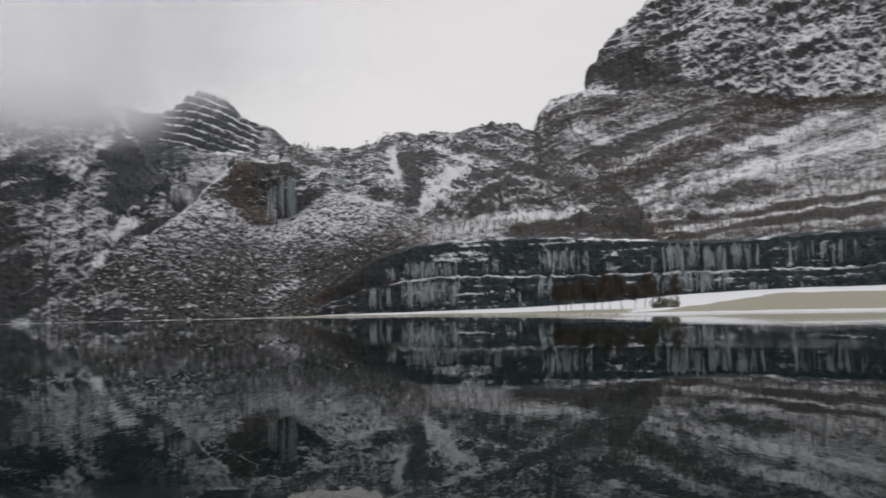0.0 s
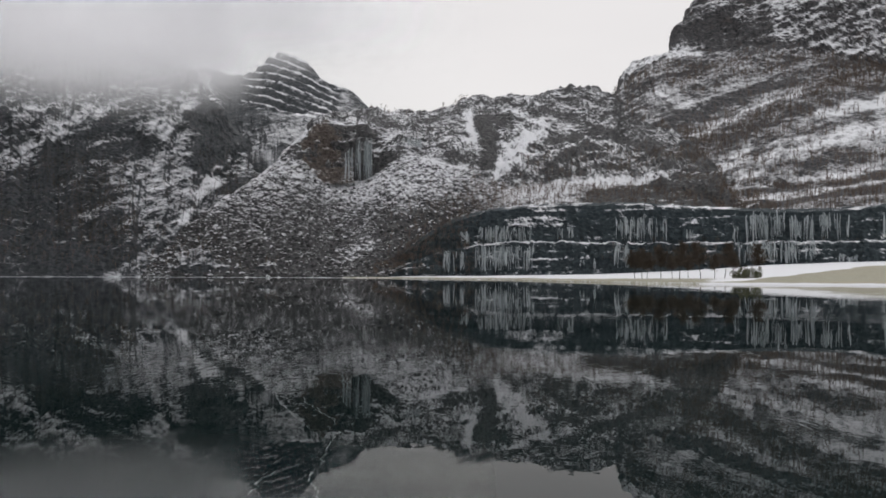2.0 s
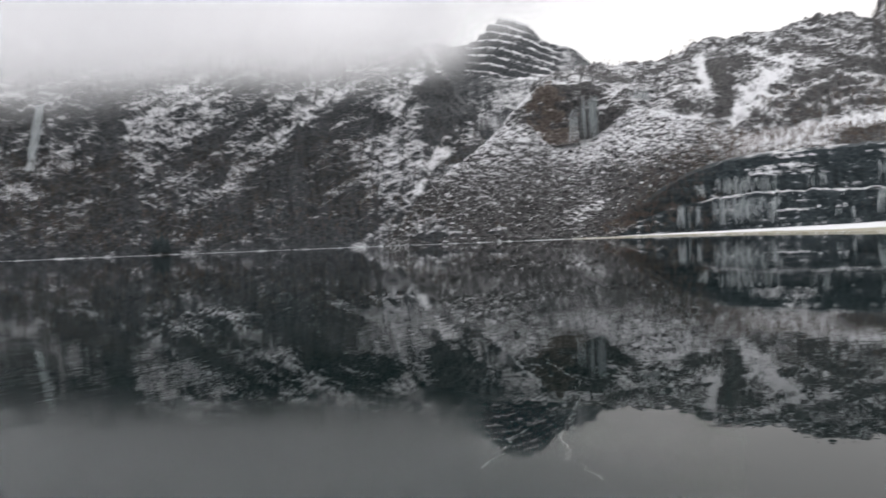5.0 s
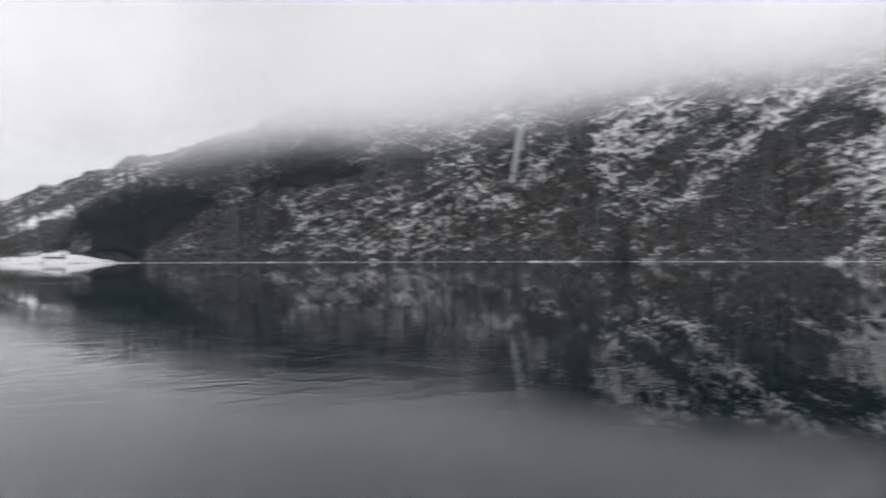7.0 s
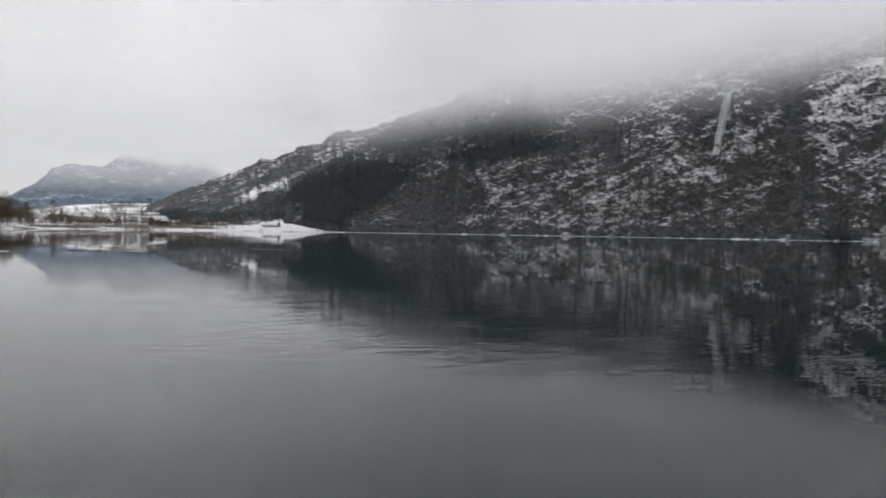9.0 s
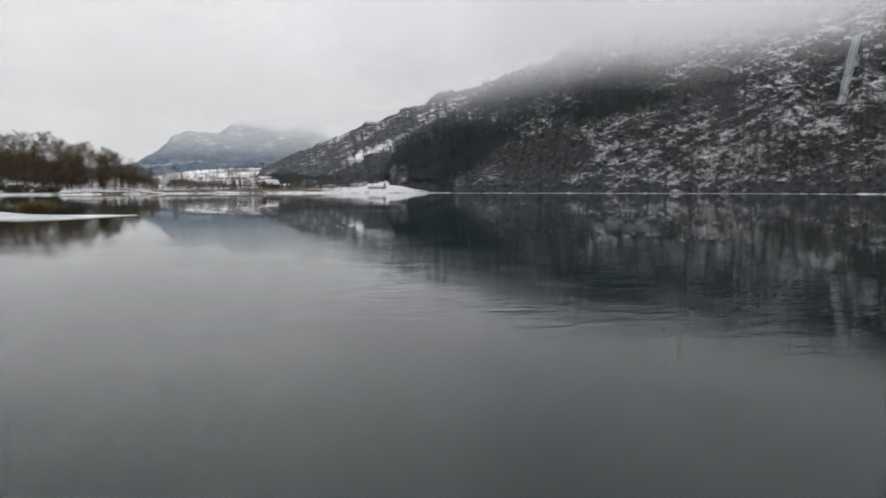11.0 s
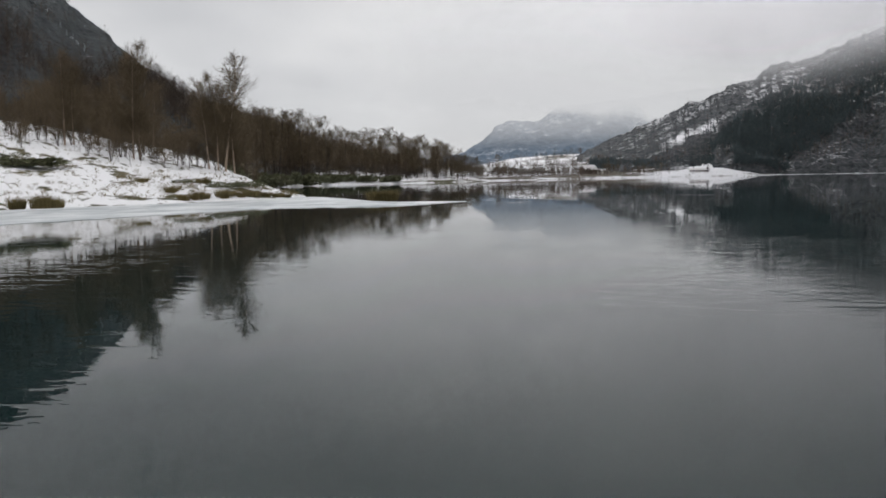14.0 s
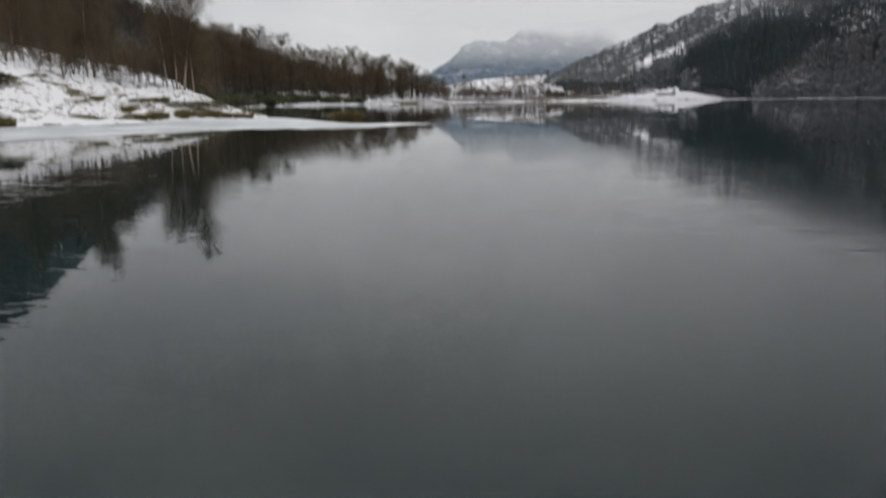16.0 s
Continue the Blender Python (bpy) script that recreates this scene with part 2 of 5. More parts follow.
TWIG = twiggy("bare_twigs", (0.066, 0.050, 0.031), (0.165, 0.126, 0.078), 0.1)
FARTWIG = twiggy("far_bare_trees", (0.050, 0.040, 0.031), (0.138, 0.108, 0.082), 0.02)
HILLTWIG = twiggy("dark_hill_twigs", (0.040, 0.032, 0.027), (0.108, 0.085, 0.068), 0.03)
SCRUB = twiggy("brown_scrub_twigs", (0.085, 0.064, 0.052), (0.23, 0.18, 0.148), 0.03)
NEEDLES = twiggy("dark_needles", (0.036, 0.050, 0.056), (0.085, 0.108, 0.112), 0.05)
BUSHGREEN = twiggy("evergreen_bush_leaf", (0.07, 0.08, 0.045), (0.17, 0.17, 0.10), 0.8)
BARK = twiggy("grey_brown_bark", (0.030, 0.025, 0.021), (0.075, 0.060, 0.050), 2.0)
STRAW = twiggy("withered_grass", (0.085, 0.075, 0.03), (0.24, 0.19, 0.09), 1.0)

m, t, b = material("birch_bark", 0.75, 0.3)
bands = noise_at(t, 1.6, 4.0, 0.65, (1, 1, 1.6))
tone = noise_at(t, 0.8, 2.0)
t.links.new(mixer(t, maths(t, "MULTIPLY_ADD", bands, 5.0, -2.6, True), mixer(t, tone, (0.22, 0.15, 0.105), (0.42, 0.34, 0.27)), (0.055, 0.042, 0.036)), b.inputs["Base Color"])
BIRCH = m

m, t, b = material("blue_grey_ice", 0.35, 0.5)
v = noise_at(t, 0.5, 5.0, 0.6, (1, 1, 0.15))
isl = t.nodes.new("ShaderNodeObjectInfo").outputs["Random"]
t.links.new(mixer(t, maths(t, "MULTIPLY_ADD", v, 0.7, maths(t, "MULTIPLY_ADD", isl, 0.7, -0.2), True), (0.16, 0.19, 0.20), (0.64, 0.68, 0.69)), b.inputs["Base Color"])
bump(t, b, v, 0.5, 0.5)
ICE = m

m, t, b = material("shore_ice", 0.35, 0.5)
v = noise_at(t, 0.22, 6.0, 0.65, distort=0.8)
t.links.new(mixer(t, maths(t, "MULTIPLY_ADD", v, 3.6, -1.3, True), (0.30, 0.34, 0.355), (0.76, 0.78, 0.785)), b.inputs["Base Color"])
bump(t, b, noise_at(t, 2.0, 3.0), 0.2, 0.05)
SHELF = m

m, t, b = material("crack_ice", 0.5, 0.5)
t.links.new(mixer(t, noise_at(t, 6.0, 3.0), (0.05, 0.055, 0.055), (0.26, 0.28, 0.28)), b.inputs["Base Color"])
CRACK = m

m, t, b = material("dark_lake_ice", 0.05, 0.5)
b.inputs["IOR"].default_value = 1.33
r1 = noise_at(t, 0.03, 5.0, 0.6, distort=0.8)
t.links.new(maths(t, "MULTIPLY_ADD", maths(t, "MULTIPLY_ADD", r1, 4.0, -1.9, True), 0.022, 0.006), b.inputs["Roughness"])
calm = 0.0
for spot, size, much in (((-13.0, 5.2, 0), 8.0, 0.7), ((-5.6, -4.2, 0), 5.0, 0.8), ((-22.0, 2.7, 0), 12.0, 0.7), ((-6.6, 15.6, 0), 6.0, 0.35), ((-13.0, -9.5, 0), 8.0, 0.55), ((-25.0, -14.0, 0), 12.0, 0.2)):      # where wind ruffled the young ice
    away = t.nodes.new("ShaderNodeVectorMath")
    away.operation = "DISTANCE"
    t.links.new(t.nodes.new("ShaderNodeTexCoord").outputs["Object"], away.inputs[0])
    away.inputs[1].default_value = spot
    calm = maths(t, "MAXIMUM", calm, maths(t, "MULTIPLY", maths(t, "MULTIPLY_ADD", away.outputs["Value"], -1.6 / size, 1.6, True), much))
calm = maths(t, "MULTIPLY", calm, maths(t, "MULTIPLY_ADD", noise_at(t, 0.22, 3.0, 0.6, distort=1.0), 4.0, -1.45, True))
crest = maths(t, "SUBTRACT", 1.0, maths(t, "ABSOLUTE", maths(t, "MULTIPLY_ADD", noise_at(t, 1.3, 3.0, 0.55, (1.0, 0.45, 1.0), 0.4), 4.0, -2.0)), 0.0, True)
ripple = maths(t, "MULTIPLY", maths(t, "POWER", crest, 3.0), calm)
swell = maths(t, "SUBTRACT", 1.0, maths(t, "ABSOLUTE", maths(t, "MULTIPLY_ADD", noise_at(t, 1.9, 3.0, 0.55, (1.0, 0.6, 1.0), 0.5), 4.0, -2.0)), 0.0, True)
fine_ripple = maths(t, "MULTIPLY", maths(t, "POWER", swell, 2.0), maths(t, "MULTIPLY_ADD", noise_at(t, 0.09, 3.0, 0.6, distort=0.6), 5.0, -2.2, True))
ripple = maths(t, "MULTIPLY_ADD", fine_ripple, 0.22, ripple)
bump(t, b, maths(t, "ADD", maths(t, "MULTIPLY", ripple, 3.4), maths(t, "ADD", noise_at(t, 0.35, 3.0), maths(t, "MULTIPLY", noise_at(t, 0.05, 2.0), 3.0))), 0.06, 0.02)
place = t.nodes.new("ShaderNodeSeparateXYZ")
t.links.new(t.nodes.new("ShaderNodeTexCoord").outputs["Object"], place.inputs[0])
dull = maths(t, "ADD", maths(t, "MULTIPLY_ADD", place.outputs["Y"], 0.03, maths(t, "MULTIPLY_ADD", place.outputs["X"], 0.02, 0.2)), maths(t, "MULTIPLY_ADD", noise_at(t, 0.07, 3.0, 0.5, distort=1.0), 1.2, -0.6), 0.0, True)  # reflection and body colour dimmed northwards, to darken the mirrored slopes
dim_spot = t.nodes.new("ShaderNodeVectorMath")
dim_spot.operation = "DISTANCE"
t.links.new(t.nodes.new("ShaderNodeTexCoord").outputs["Object"], dim_spot.inputs[0])
dim_spot.inputs[1].default_value = (-7.0, 9.0, 0)
dull = maths(t, "ADD", dull, maths(t, "MULTIPLY_ADD", dim_spot.outputs["Value"], -0.075, 0.7, True), 0.0, True)          # a round patch north of the path, reflections weakened against the mirrored cloud
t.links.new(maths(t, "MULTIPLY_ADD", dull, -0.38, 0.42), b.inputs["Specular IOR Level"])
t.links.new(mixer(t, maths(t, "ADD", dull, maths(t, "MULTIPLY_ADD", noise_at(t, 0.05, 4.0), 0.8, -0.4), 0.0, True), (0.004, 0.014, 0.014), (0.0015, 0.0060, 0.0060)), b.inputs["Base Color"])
LAKE = m

m, t, b = material("snow_on_roof", 0.8, 0.3)
t.links.new(mixer(t, noise_at(t, 0.6, 4.0), (0.50, 0.47, 0.46), (0.78, 0.78, 0.79)), b.inputs["Base Color"])
ROOFSNOW = m
m, t, b = material("weathered_boards", 0.85, 0.2)
t.links.new(mixer(t, noise_at(t, 2.0, 4.0, 0.6, (4, 4, 0.4)), (0.13, 0.10, 0.09), (0.26, 0.21, 0.19)), b.inputs["Base Color"])
BOARDS = m
m, t, b = material("dull_window_glass", 0.1, 0.5)
b.inputs["Base Color"].default_value = (0.02, 0.022, 0.025, 1)
GLASS = m

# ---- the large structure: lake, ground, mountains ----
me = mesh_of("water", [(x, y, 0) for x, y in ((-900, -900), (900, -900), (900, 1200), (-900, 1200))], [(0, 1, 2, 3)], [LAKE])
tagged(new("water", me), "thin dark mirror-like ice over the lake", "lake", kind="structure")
me = mesh_of("ground", [(x, y, -1.5) for x, y in ((-4800, -4800), (4800, -4800), (4800, 4800), (-4800, 4800))], [(0, 1, 2, 3)], [FIELD], snow=[0.7] * 4)
tagged(new("ground", me), "snow-covered valley floor under and round the lake", "ground", kind="structure")


def lumps(size, height, octaves=4, seed=0, ridged=False, squash=1.0):
    def f(p, a, s):
        q = p / size
        q = np.stack([q[..., 0], q[..., 1], q[..., 2] * squash], -1)
        return (fbm(q, octaves, 0.5, seed, ridged) - 0.5) * height
    return f


def crags(p, a, s, seed=0, big=9.0, small=5.0):
    """Buttresses and gullies that run down the slope, and broken rock on them."""
    q = np.stack([a * 0.55, p[..., 2] / 60, 0 * a], -1)
    gully = fbm(q, 4, 0.55, seed, True) - 0.55
    rock = fbm(p / 14.0, 5, 0.55, seed + 9, True) - 0.5
    return gully * big + rock * small + strata(p, a, 0.7, 40.0, 120.0, seed + 20) * small * 1.3


def strata(p, a, dip, across, along, seed):
    """Broken ledges that run down the slope at an angle."""
    x = np.radians(a) * 600
    q = np.stack([(p[..., 2] + dip * x) / across, (x - dip * p[..., 2]) / along, 0 * a], -1)
    return fbm(q, 4, 0.55, seed, True) - 0.5


def bands(p, a, dip, across, along, seed):
    """Slanting bands across a slope, about 0."""
    x = np.radians(a) * 600
    return fbm(np.stack([(p[..., 2] + dip * x) / across, (x - dip * p[..., 2]) / along, 0 * a], -1), 4, 0.55, seed) - 0.5


def ease(x, a, b):
    u = np.clip((x - a) / (b - a), 0, 1)
    return u * u * (3 - 2 * u)


def bell(x, mid, width):
    return np.exp(-(((x - mid) / width) ** 2))


def strokes(p, a, reach, rows, seed, ragged=7.0):
    """Drifts, gullies and bare ribs with frayed edges. rows: bearing and height of both ends, half width in metres, strength."""
    n = np.stack([a * 1.1, p[..., 2] / 9.0, 0 * a], -1)
    x = np.radians(a) * reach + ragged * (fbm(n, 3, 0.6, seed) - 0.5) * 2
    y = p[..., 2] + ragged * (fbm(n, 3, 0.6, seed + 7) - 0.5) * 2
    total = 0.0
    for a0, z0, a1, z1, wide, k in rows:
        x0, x1 = math.radians(a0) * reach, math.radians(a1) * reach
        u = np.clip(((x - x0) * (x1 - x0) + (y - z0) * (z1 - z0)) / ((x1 - x0) ** 2 + (z1 - z0) ** 2 + 1e-6), 0, 1)
        off = np.hypot(x - x0 - u * (x1 - x0), y - z0 - u * (z1 - z0))
        total = total + k * np.exp(-((off / wide) ** 2))
    return total


# the long slope across the lake, which runs up into the cloud
slope_relief = lambda p, a, s: crags(p, a, s, 3, 15.0, 7.0) * ease(s, 0.1, 1.6) * (0.35 + 0.65 * ease(a, 92, 78)) + lumps(3.5, 1.6, 3, 21)(p, a, s) * ease(s, 0.05, 0.5)


SLOPE_DRIFTS = [   # snow gullies, the chute beside the scree, drifts that slant across the slope
    (23.8, 152, 26.3, 104, 7, 0.5), (26.1, 100, 25.9, 55, 14, 0.26), (28.8, 72, 27.9, 44, 9, 0.16), (22.8, 74, 24.2, 50, 3.6, 1.3), (24.2, 50, 25.1, 27, 2.4, 1.2),
    (21.0, 103, 19.2, 104, 7, 0.3), (32.8, 21.4, 30.7, 20.4, 1.6, 0.8), (36, 67, 29, 126, 5, 0.34), (35.7, 91, 32.4, 119, 5, 0.32), (34.9, 106, 38.3, 74, 4, 0.4),
    (32.4, 88, 38.3, 44.5, 5, 0.42), (38.3, 44.5, 41.6, 29, 3.5, 0.42), (40, 36, 36, 44, 3, 0.25), (28.3, 20, 26.4, 12, 5, 0.25), (28.6, 30, 25.6, 36, 6, 0.15)]
SLOPE_BRIGHT = [   # the white shoulder, ledges by the waterfall, broken rock along the foot, the clearing
    (44.8, 92, 40.8, 117, 7, 0.55), (44.9, 68, 41.6, 88, 9, 0.36), (40.8, 112, 38.6, 119, 8, 0.3), (57.8, 64, 54.6, 69, 3.4, 0.5), (49.3, 58, 50.6, 52, 4, 0.45),
    (54.0, 39, 51.0, 35, 3.2, 0.36), (54, 35, 54, 12, 8, 0.14), (57.4, 36, 57.4, 12, 6, 0.16), (60.0, 20, 58.8, 32, 5, 0.34), (60.4, 18, 60.9, 22, 4, 0.3),
    (69.5, 33, 63, 15, 9, 0.16), (74.4, 39, 72.4, 42, 2, 0.3), (78, 7, 62, 6, 5, 0.08), (85.6, 21, 82.9, 32, 3.4, 1.1), (81.5, 64, 78, 56, 9, 0.14), (87, 40, 79.3, 67, 6, 0.2)]
SLOPE_BARE = [     # dark buttresses, wet gullies, bare slabs
    (23.3, 136, 23.6, 84, 8, -1.0), (24.2, 84, 22.9, 78, 5, -0.9), (21.6, 160, 21.6, 112, 10, -1.0), (22.3, 58, 20.8, 71, 4, -0.9), (36.2, 42, 30.5, 48, 8, -0.36),
    (33.4, 10, 29.8, 10, 6, -0.5), (30.8, 75, 27.6, 92, 5, -0.45), (33.4, 78, 28.6, 110, 5, -0.3), (46.5, 104, 46.4, 56, 6.5, -0.5), (46.2, 56, 45.2, 32, 6, -0.3),
    (36, 97, 41.8, 56, 5.5, -0.42), (31.4, 78, 34.2, 51, 6.5, -0.36), (52.5, 80, 52.5, 48, 5, -0.2), (60.5, 92, 58.5, 48, 8, -0.24), (49.6, 42, 44.5, 26, 6, -0.25), (38, 28, 28.5, 22, 13, -0.2), (77.5, 16, 69, 24, 14, -0.26), (67, 55, 57, 78, 10, -0.22)]


def slope_snow(p, a, s):
    z = p[..., 2]
    c = np.interp(a, (16, 22, 28, 34, 40, 45, 47, 50, 54, 58, 62, 66, 72, 77, 79.5, 84, 90), (0.4, 0.42, 0.42, 0.36, 0.4, 0.42, 0.3, 0.36, 0.36, 0.32, 0.25, 0.2, 0.15, 0.12, 0.14, 0.2, 0.28))
    c = c + 0.3 * cover_map(p, 45, 40) + 0.45 * bands(p, a, 0.7, 13, 80, 47) + 0.55 * bands(p, a, 0.45, 4.5, 26, 48) + 0.75 * bands(p, a, 0.35, 1.7, 8, 49)
    c = c - 0.22 * ease(a, 77, 81) - 0.22 * ease(z, 34, 14) * ease(a, 57, 53) * ease(a, 27, 30)          # brown scrubby foot
    c = c - 0.03 + 0.6 * strokes(p, a, 520, SLOPE_DRIFTS, 140) + 0.66 * strokes(p, a, 520, SLOPE_BRIGHT, 141) + strokes(p, a, 520, SLOPE_BARE, 142)
    return c


loft("mountain_slope", [
    [(95, 395, -3), (80, 408, -3), (60, 425, -3), (30, 425, -3), (16, 436, -3)],
    [(95, 401, 1.5), (80, 415, 2), (60, 433, 3), (30, 434, 3), (16, 445, 3)],
    [(95, 500, 2), (90, 510, 6), (87, 510, 14), (82, 515, 29), (75, 520, 42), (65, 525, 55), (55, 520, 56), (45, 520, 62), (35, 520, 70), (27, 520, 66), (22, 545, 50), (16, 560, 40)],
    [(95, 640, 4), (92, 645, 17), (90.3, 648, 27), (88.5, 650, 36), (87, 650, 43), (82.8, 650, 61), (78.8, 650, 76), (75.5, 650, 89), (72.1, 650, 101), (64.5, 650, 126), (52, 640, 150), (45, 640, 160), (35, 640, 170), (26, 640, 174), (23.8, 645, 150), (21.5, 660, 108), (16, 680, 80)],
    [(95, 760, 3), (91, 760, 10), (88, 760, 30), (83, 760, 62), (79, 760, 80), (75.5, 760, 94), (72, 760, 120), (64, 760, 165), (52, 760, 190), (45, 760, 200), (35, 760, 210), (26, 760, 210), (22, 770, 140), (16, 780, 90)],
    [(95, 950, -5), (75, 950, 60), (50, 950, 120), (26, 950, 120), (16, 950, 60)],
], 16, 95, 960, (4, 120, 84, 8, 3), ROCK, "steep rocky mountain slope dusted with snow, its top in cloud", slope_relief, slope_snow)


# the stepped peak behind it
def peak_steps(z, a, s):
    h = 13.0
    lift = 172 + 6.0 * (a - 17) + 4 * (fbm(np.stack([a * 1.3, 0 * a, 0 * a], -1), 3, 0.6, 36) - 0.5)
    w = z - lift
    k = np.floor(w / h)
    f = w / h - k
    stepped = (k + ease(f, 0.35, 1.0)) * h + lift + 3.0 * (fbm(np.stack([a * 4, z / 13, 0 * a], -1), 3, 0.6, 60) - 0.5)
    amount = ease(w, -22, -10) * ease(a, 21.6, 20.2) * ease(a, 13.4, 14.4)
    return z + (stepped - z) * amount


def peak_snow(p, a, s):
    w = p[..., 2] - (172 + 6.0 * (a - 17) + 4 * (fbm(np.stack([a * 1.3, 0 * a, 0 * a], -1), 3, 0.6, 36) - 0.5))
    f = w / 13.0 - np.round(w / 13.0)
    ledge = (0.75 * bell(f, 0.02, 0.15) * (1.6 * ease(fbm(p / 11, 3, 0.6, 37), 0.25, 0.7)) - 0.12 + 0.7 * (fbm(p / np.array([5, 5, 9.0]), 3, 0.6, 53) - 0.5)) * ease(w, -22, -10) * ease(a, 21.6, 20.2) * ease(a, 13.4, 14.4)
    return 0.44 + 0.7 * cover_map(p, 40, 44) - 0.5 * bell(a, 21.6, 1.3) - 0.22 * ease(a, 15, 13) - 0.16 * ease(w, -12, -24) * ease(a, 21, 20) + 0.5 * (fbm(p / 9, 3, 0.55, 59) - 0.5) + ledge


loft("stepped_peak", [
    [(29, 540, 20), (20, 540, 20), (6, 545, 30)],
    [(29, 640, 70), (24, 640, 96), (22, 655, 70), (20, 640, 98), (17, 640, 106), (13, 640, 112), (6, 640, 90)],
    [(29, 780, 120), (24, 780, 175), (22, 800, 158), (20, 780, 160), (18, 780, 165), (15, 780, 165), (13, 780, 155), (11, 780, 145), (6, 780, 100)],
    [(29, 900, 160), (24, 900, 240), (22.4, 905, 228), (20.4, 900, 230), (19.4, 900, 250), (18.4, 900, 262), (17.2, 900, 257), (15.1, 900, 229), (13, 900, 217), (11.3, 900, 187), (9, 900, 150), (6, 900, 120)],
    [(29, 1050, 60), (18, 1050, 120), (6, 1050, 40)],
], 6, 29, 400, (6, 45, 105, 3), ROCK, "stepped mountain peak with snow-covered ledges, half in cloud",
    lambda p, a, s: crags(p, a, s, 11, 9.0, 5.0) * (0.26 + 0.74 * ease(p[..., 2], 165, 145)) + lumps(5, 2.6, 3, 22)(p, a, s), peak_snow, steps=peak_steps)

# the rounded rock hill with its scree fan
left_edge = [(27.6, 428, -3), (27.2, 437, 0.5), (25.1, 464, 23), (22.8, 488, 43), (19.8, 512, 63.5)]


def hump_relief(p, a, s):
    fan = ease(a, 1.5, 5.0) * (1 - ease(s, 0.98, 1.12)) + ease(a, 15.6, 17.5)
    fan = np.clip(fan, 0, 1)
    edge = ease(a, 27.6, 24)
    rock = crags(p, a, s, 17, 12.0, 8.0) * ease(s, 1.0, 1.3) + lumps(5, 2.5, 3, 24)(p, a, s)
    return (rock * (1 - fan) + (lumps(7, 2.6, 4, 25)(p, a, s) + lumps(2.2, 1.8, 2, 54)(p, a, s)) * fan) * edge + lumps(11, 6.0, 4, 28)(p, a, s) * ease(a, 15.5, 17) * ease(s, 0.7, 0.95) * ease(a, 27.6, 26.5)


HILL_DRIFTS = [    # the rim of the scree, patches and gullies above it, the ledge over the benches
    (16.1, 104, 19.8, 67, 2.6, 0.95), (19.8, 67, 25.1, 25, 1.8, 0.8), (15.6, 76, 14.6, 65, 2.0, 0.5), (3.9, 134, 3.8, 100, 3.6, 0.7), (-1.4, 118, 1.7, 76, 5.5, 0.75), (0.6, 95, -0.6, 88, 6, 0.3),
    (1.2, 56, -10.2, 68, 3.6, 0.75), (12.6, 13, 11.3, 21, 6, 0.34), (6.5, 86, 5.2, 70, 6, 0.22), (-6.6, 64, -10.5, 70, 4, 0.3), (9.6, 101, 8.4, 92, 4, 0.3), (1.0, 140, -0.4, 128, 5, 0.3), (11.8, 76, 10.2, 96, 6, 0.45)]
HILL_BARE = [       # the cleft, dark slabs that lean across, the wedge over the benches
    (3.05, 127, 2.3, 78, 3.6, -1.0), (2.4, 128, 1.5, 120, 4, -0.6), (-2.3, 102, -5.7, 115, 3.6, -0.6), (-3.2, 84, -5.4, 96, 3.6, -0.5), (-5.5, 112, -9.5, 90, 5, -0.32), (-1.5, 140, -3.6, 126, 5, -0.3),
    (-5.2, 53, -14, 47, 5, -0.6), (-12.2, 96, -14.3, 52, 9, -0.5), (-8.5, 58, -13.5, 62, 4, -0.4), (5.2, 42, 9.2, 29, 8, -0.3), (7.2, 130, 4.6, 140, 6, -0.3), (12.2, 128, 9.8, 118, 7, -0.25)]


def hump_snow(p, a, s):
    z = p[..., 2]
    c = 0.46 + 0.55 * cover_map(p, 34, 41) + 0.5 * bands(p, a, -0.6, 9, 40, 46) * ease(a, 4.5, 2.5)
    fan = np.clip(ease(a, 2, 5) * (1 - ease(s, 0.98, 1.1)) + ease(a, 15.6, 17.5), 0, 1)
    c = c + 0.2 * fan * ease(z, 35, 75) - 0.35 * fan * ease(z, 68, 8) - 0.1 * ease(a, -4, -8)
    c = c + strokes(p, a, 540, HILL_DRIFTS, 143, 4.0) + strokes(p, a, 540, HILL_BARE, 144, 5.0)
    wedge = 46 + 29 * ease(a, -5, -13)                          # dark stepped rock above the bench
    tread = (z + 3.5 * fbm(p / 12, 2, 0.5, 57) - 0.5 * a) / 7.5
    c = c + 0.45 * bell(tread - np.floor(tread), 0.5, 0.14) * ease(a, -4.6, -6.5) * ease(z, wedge + 5, wedge - 4)
    return c


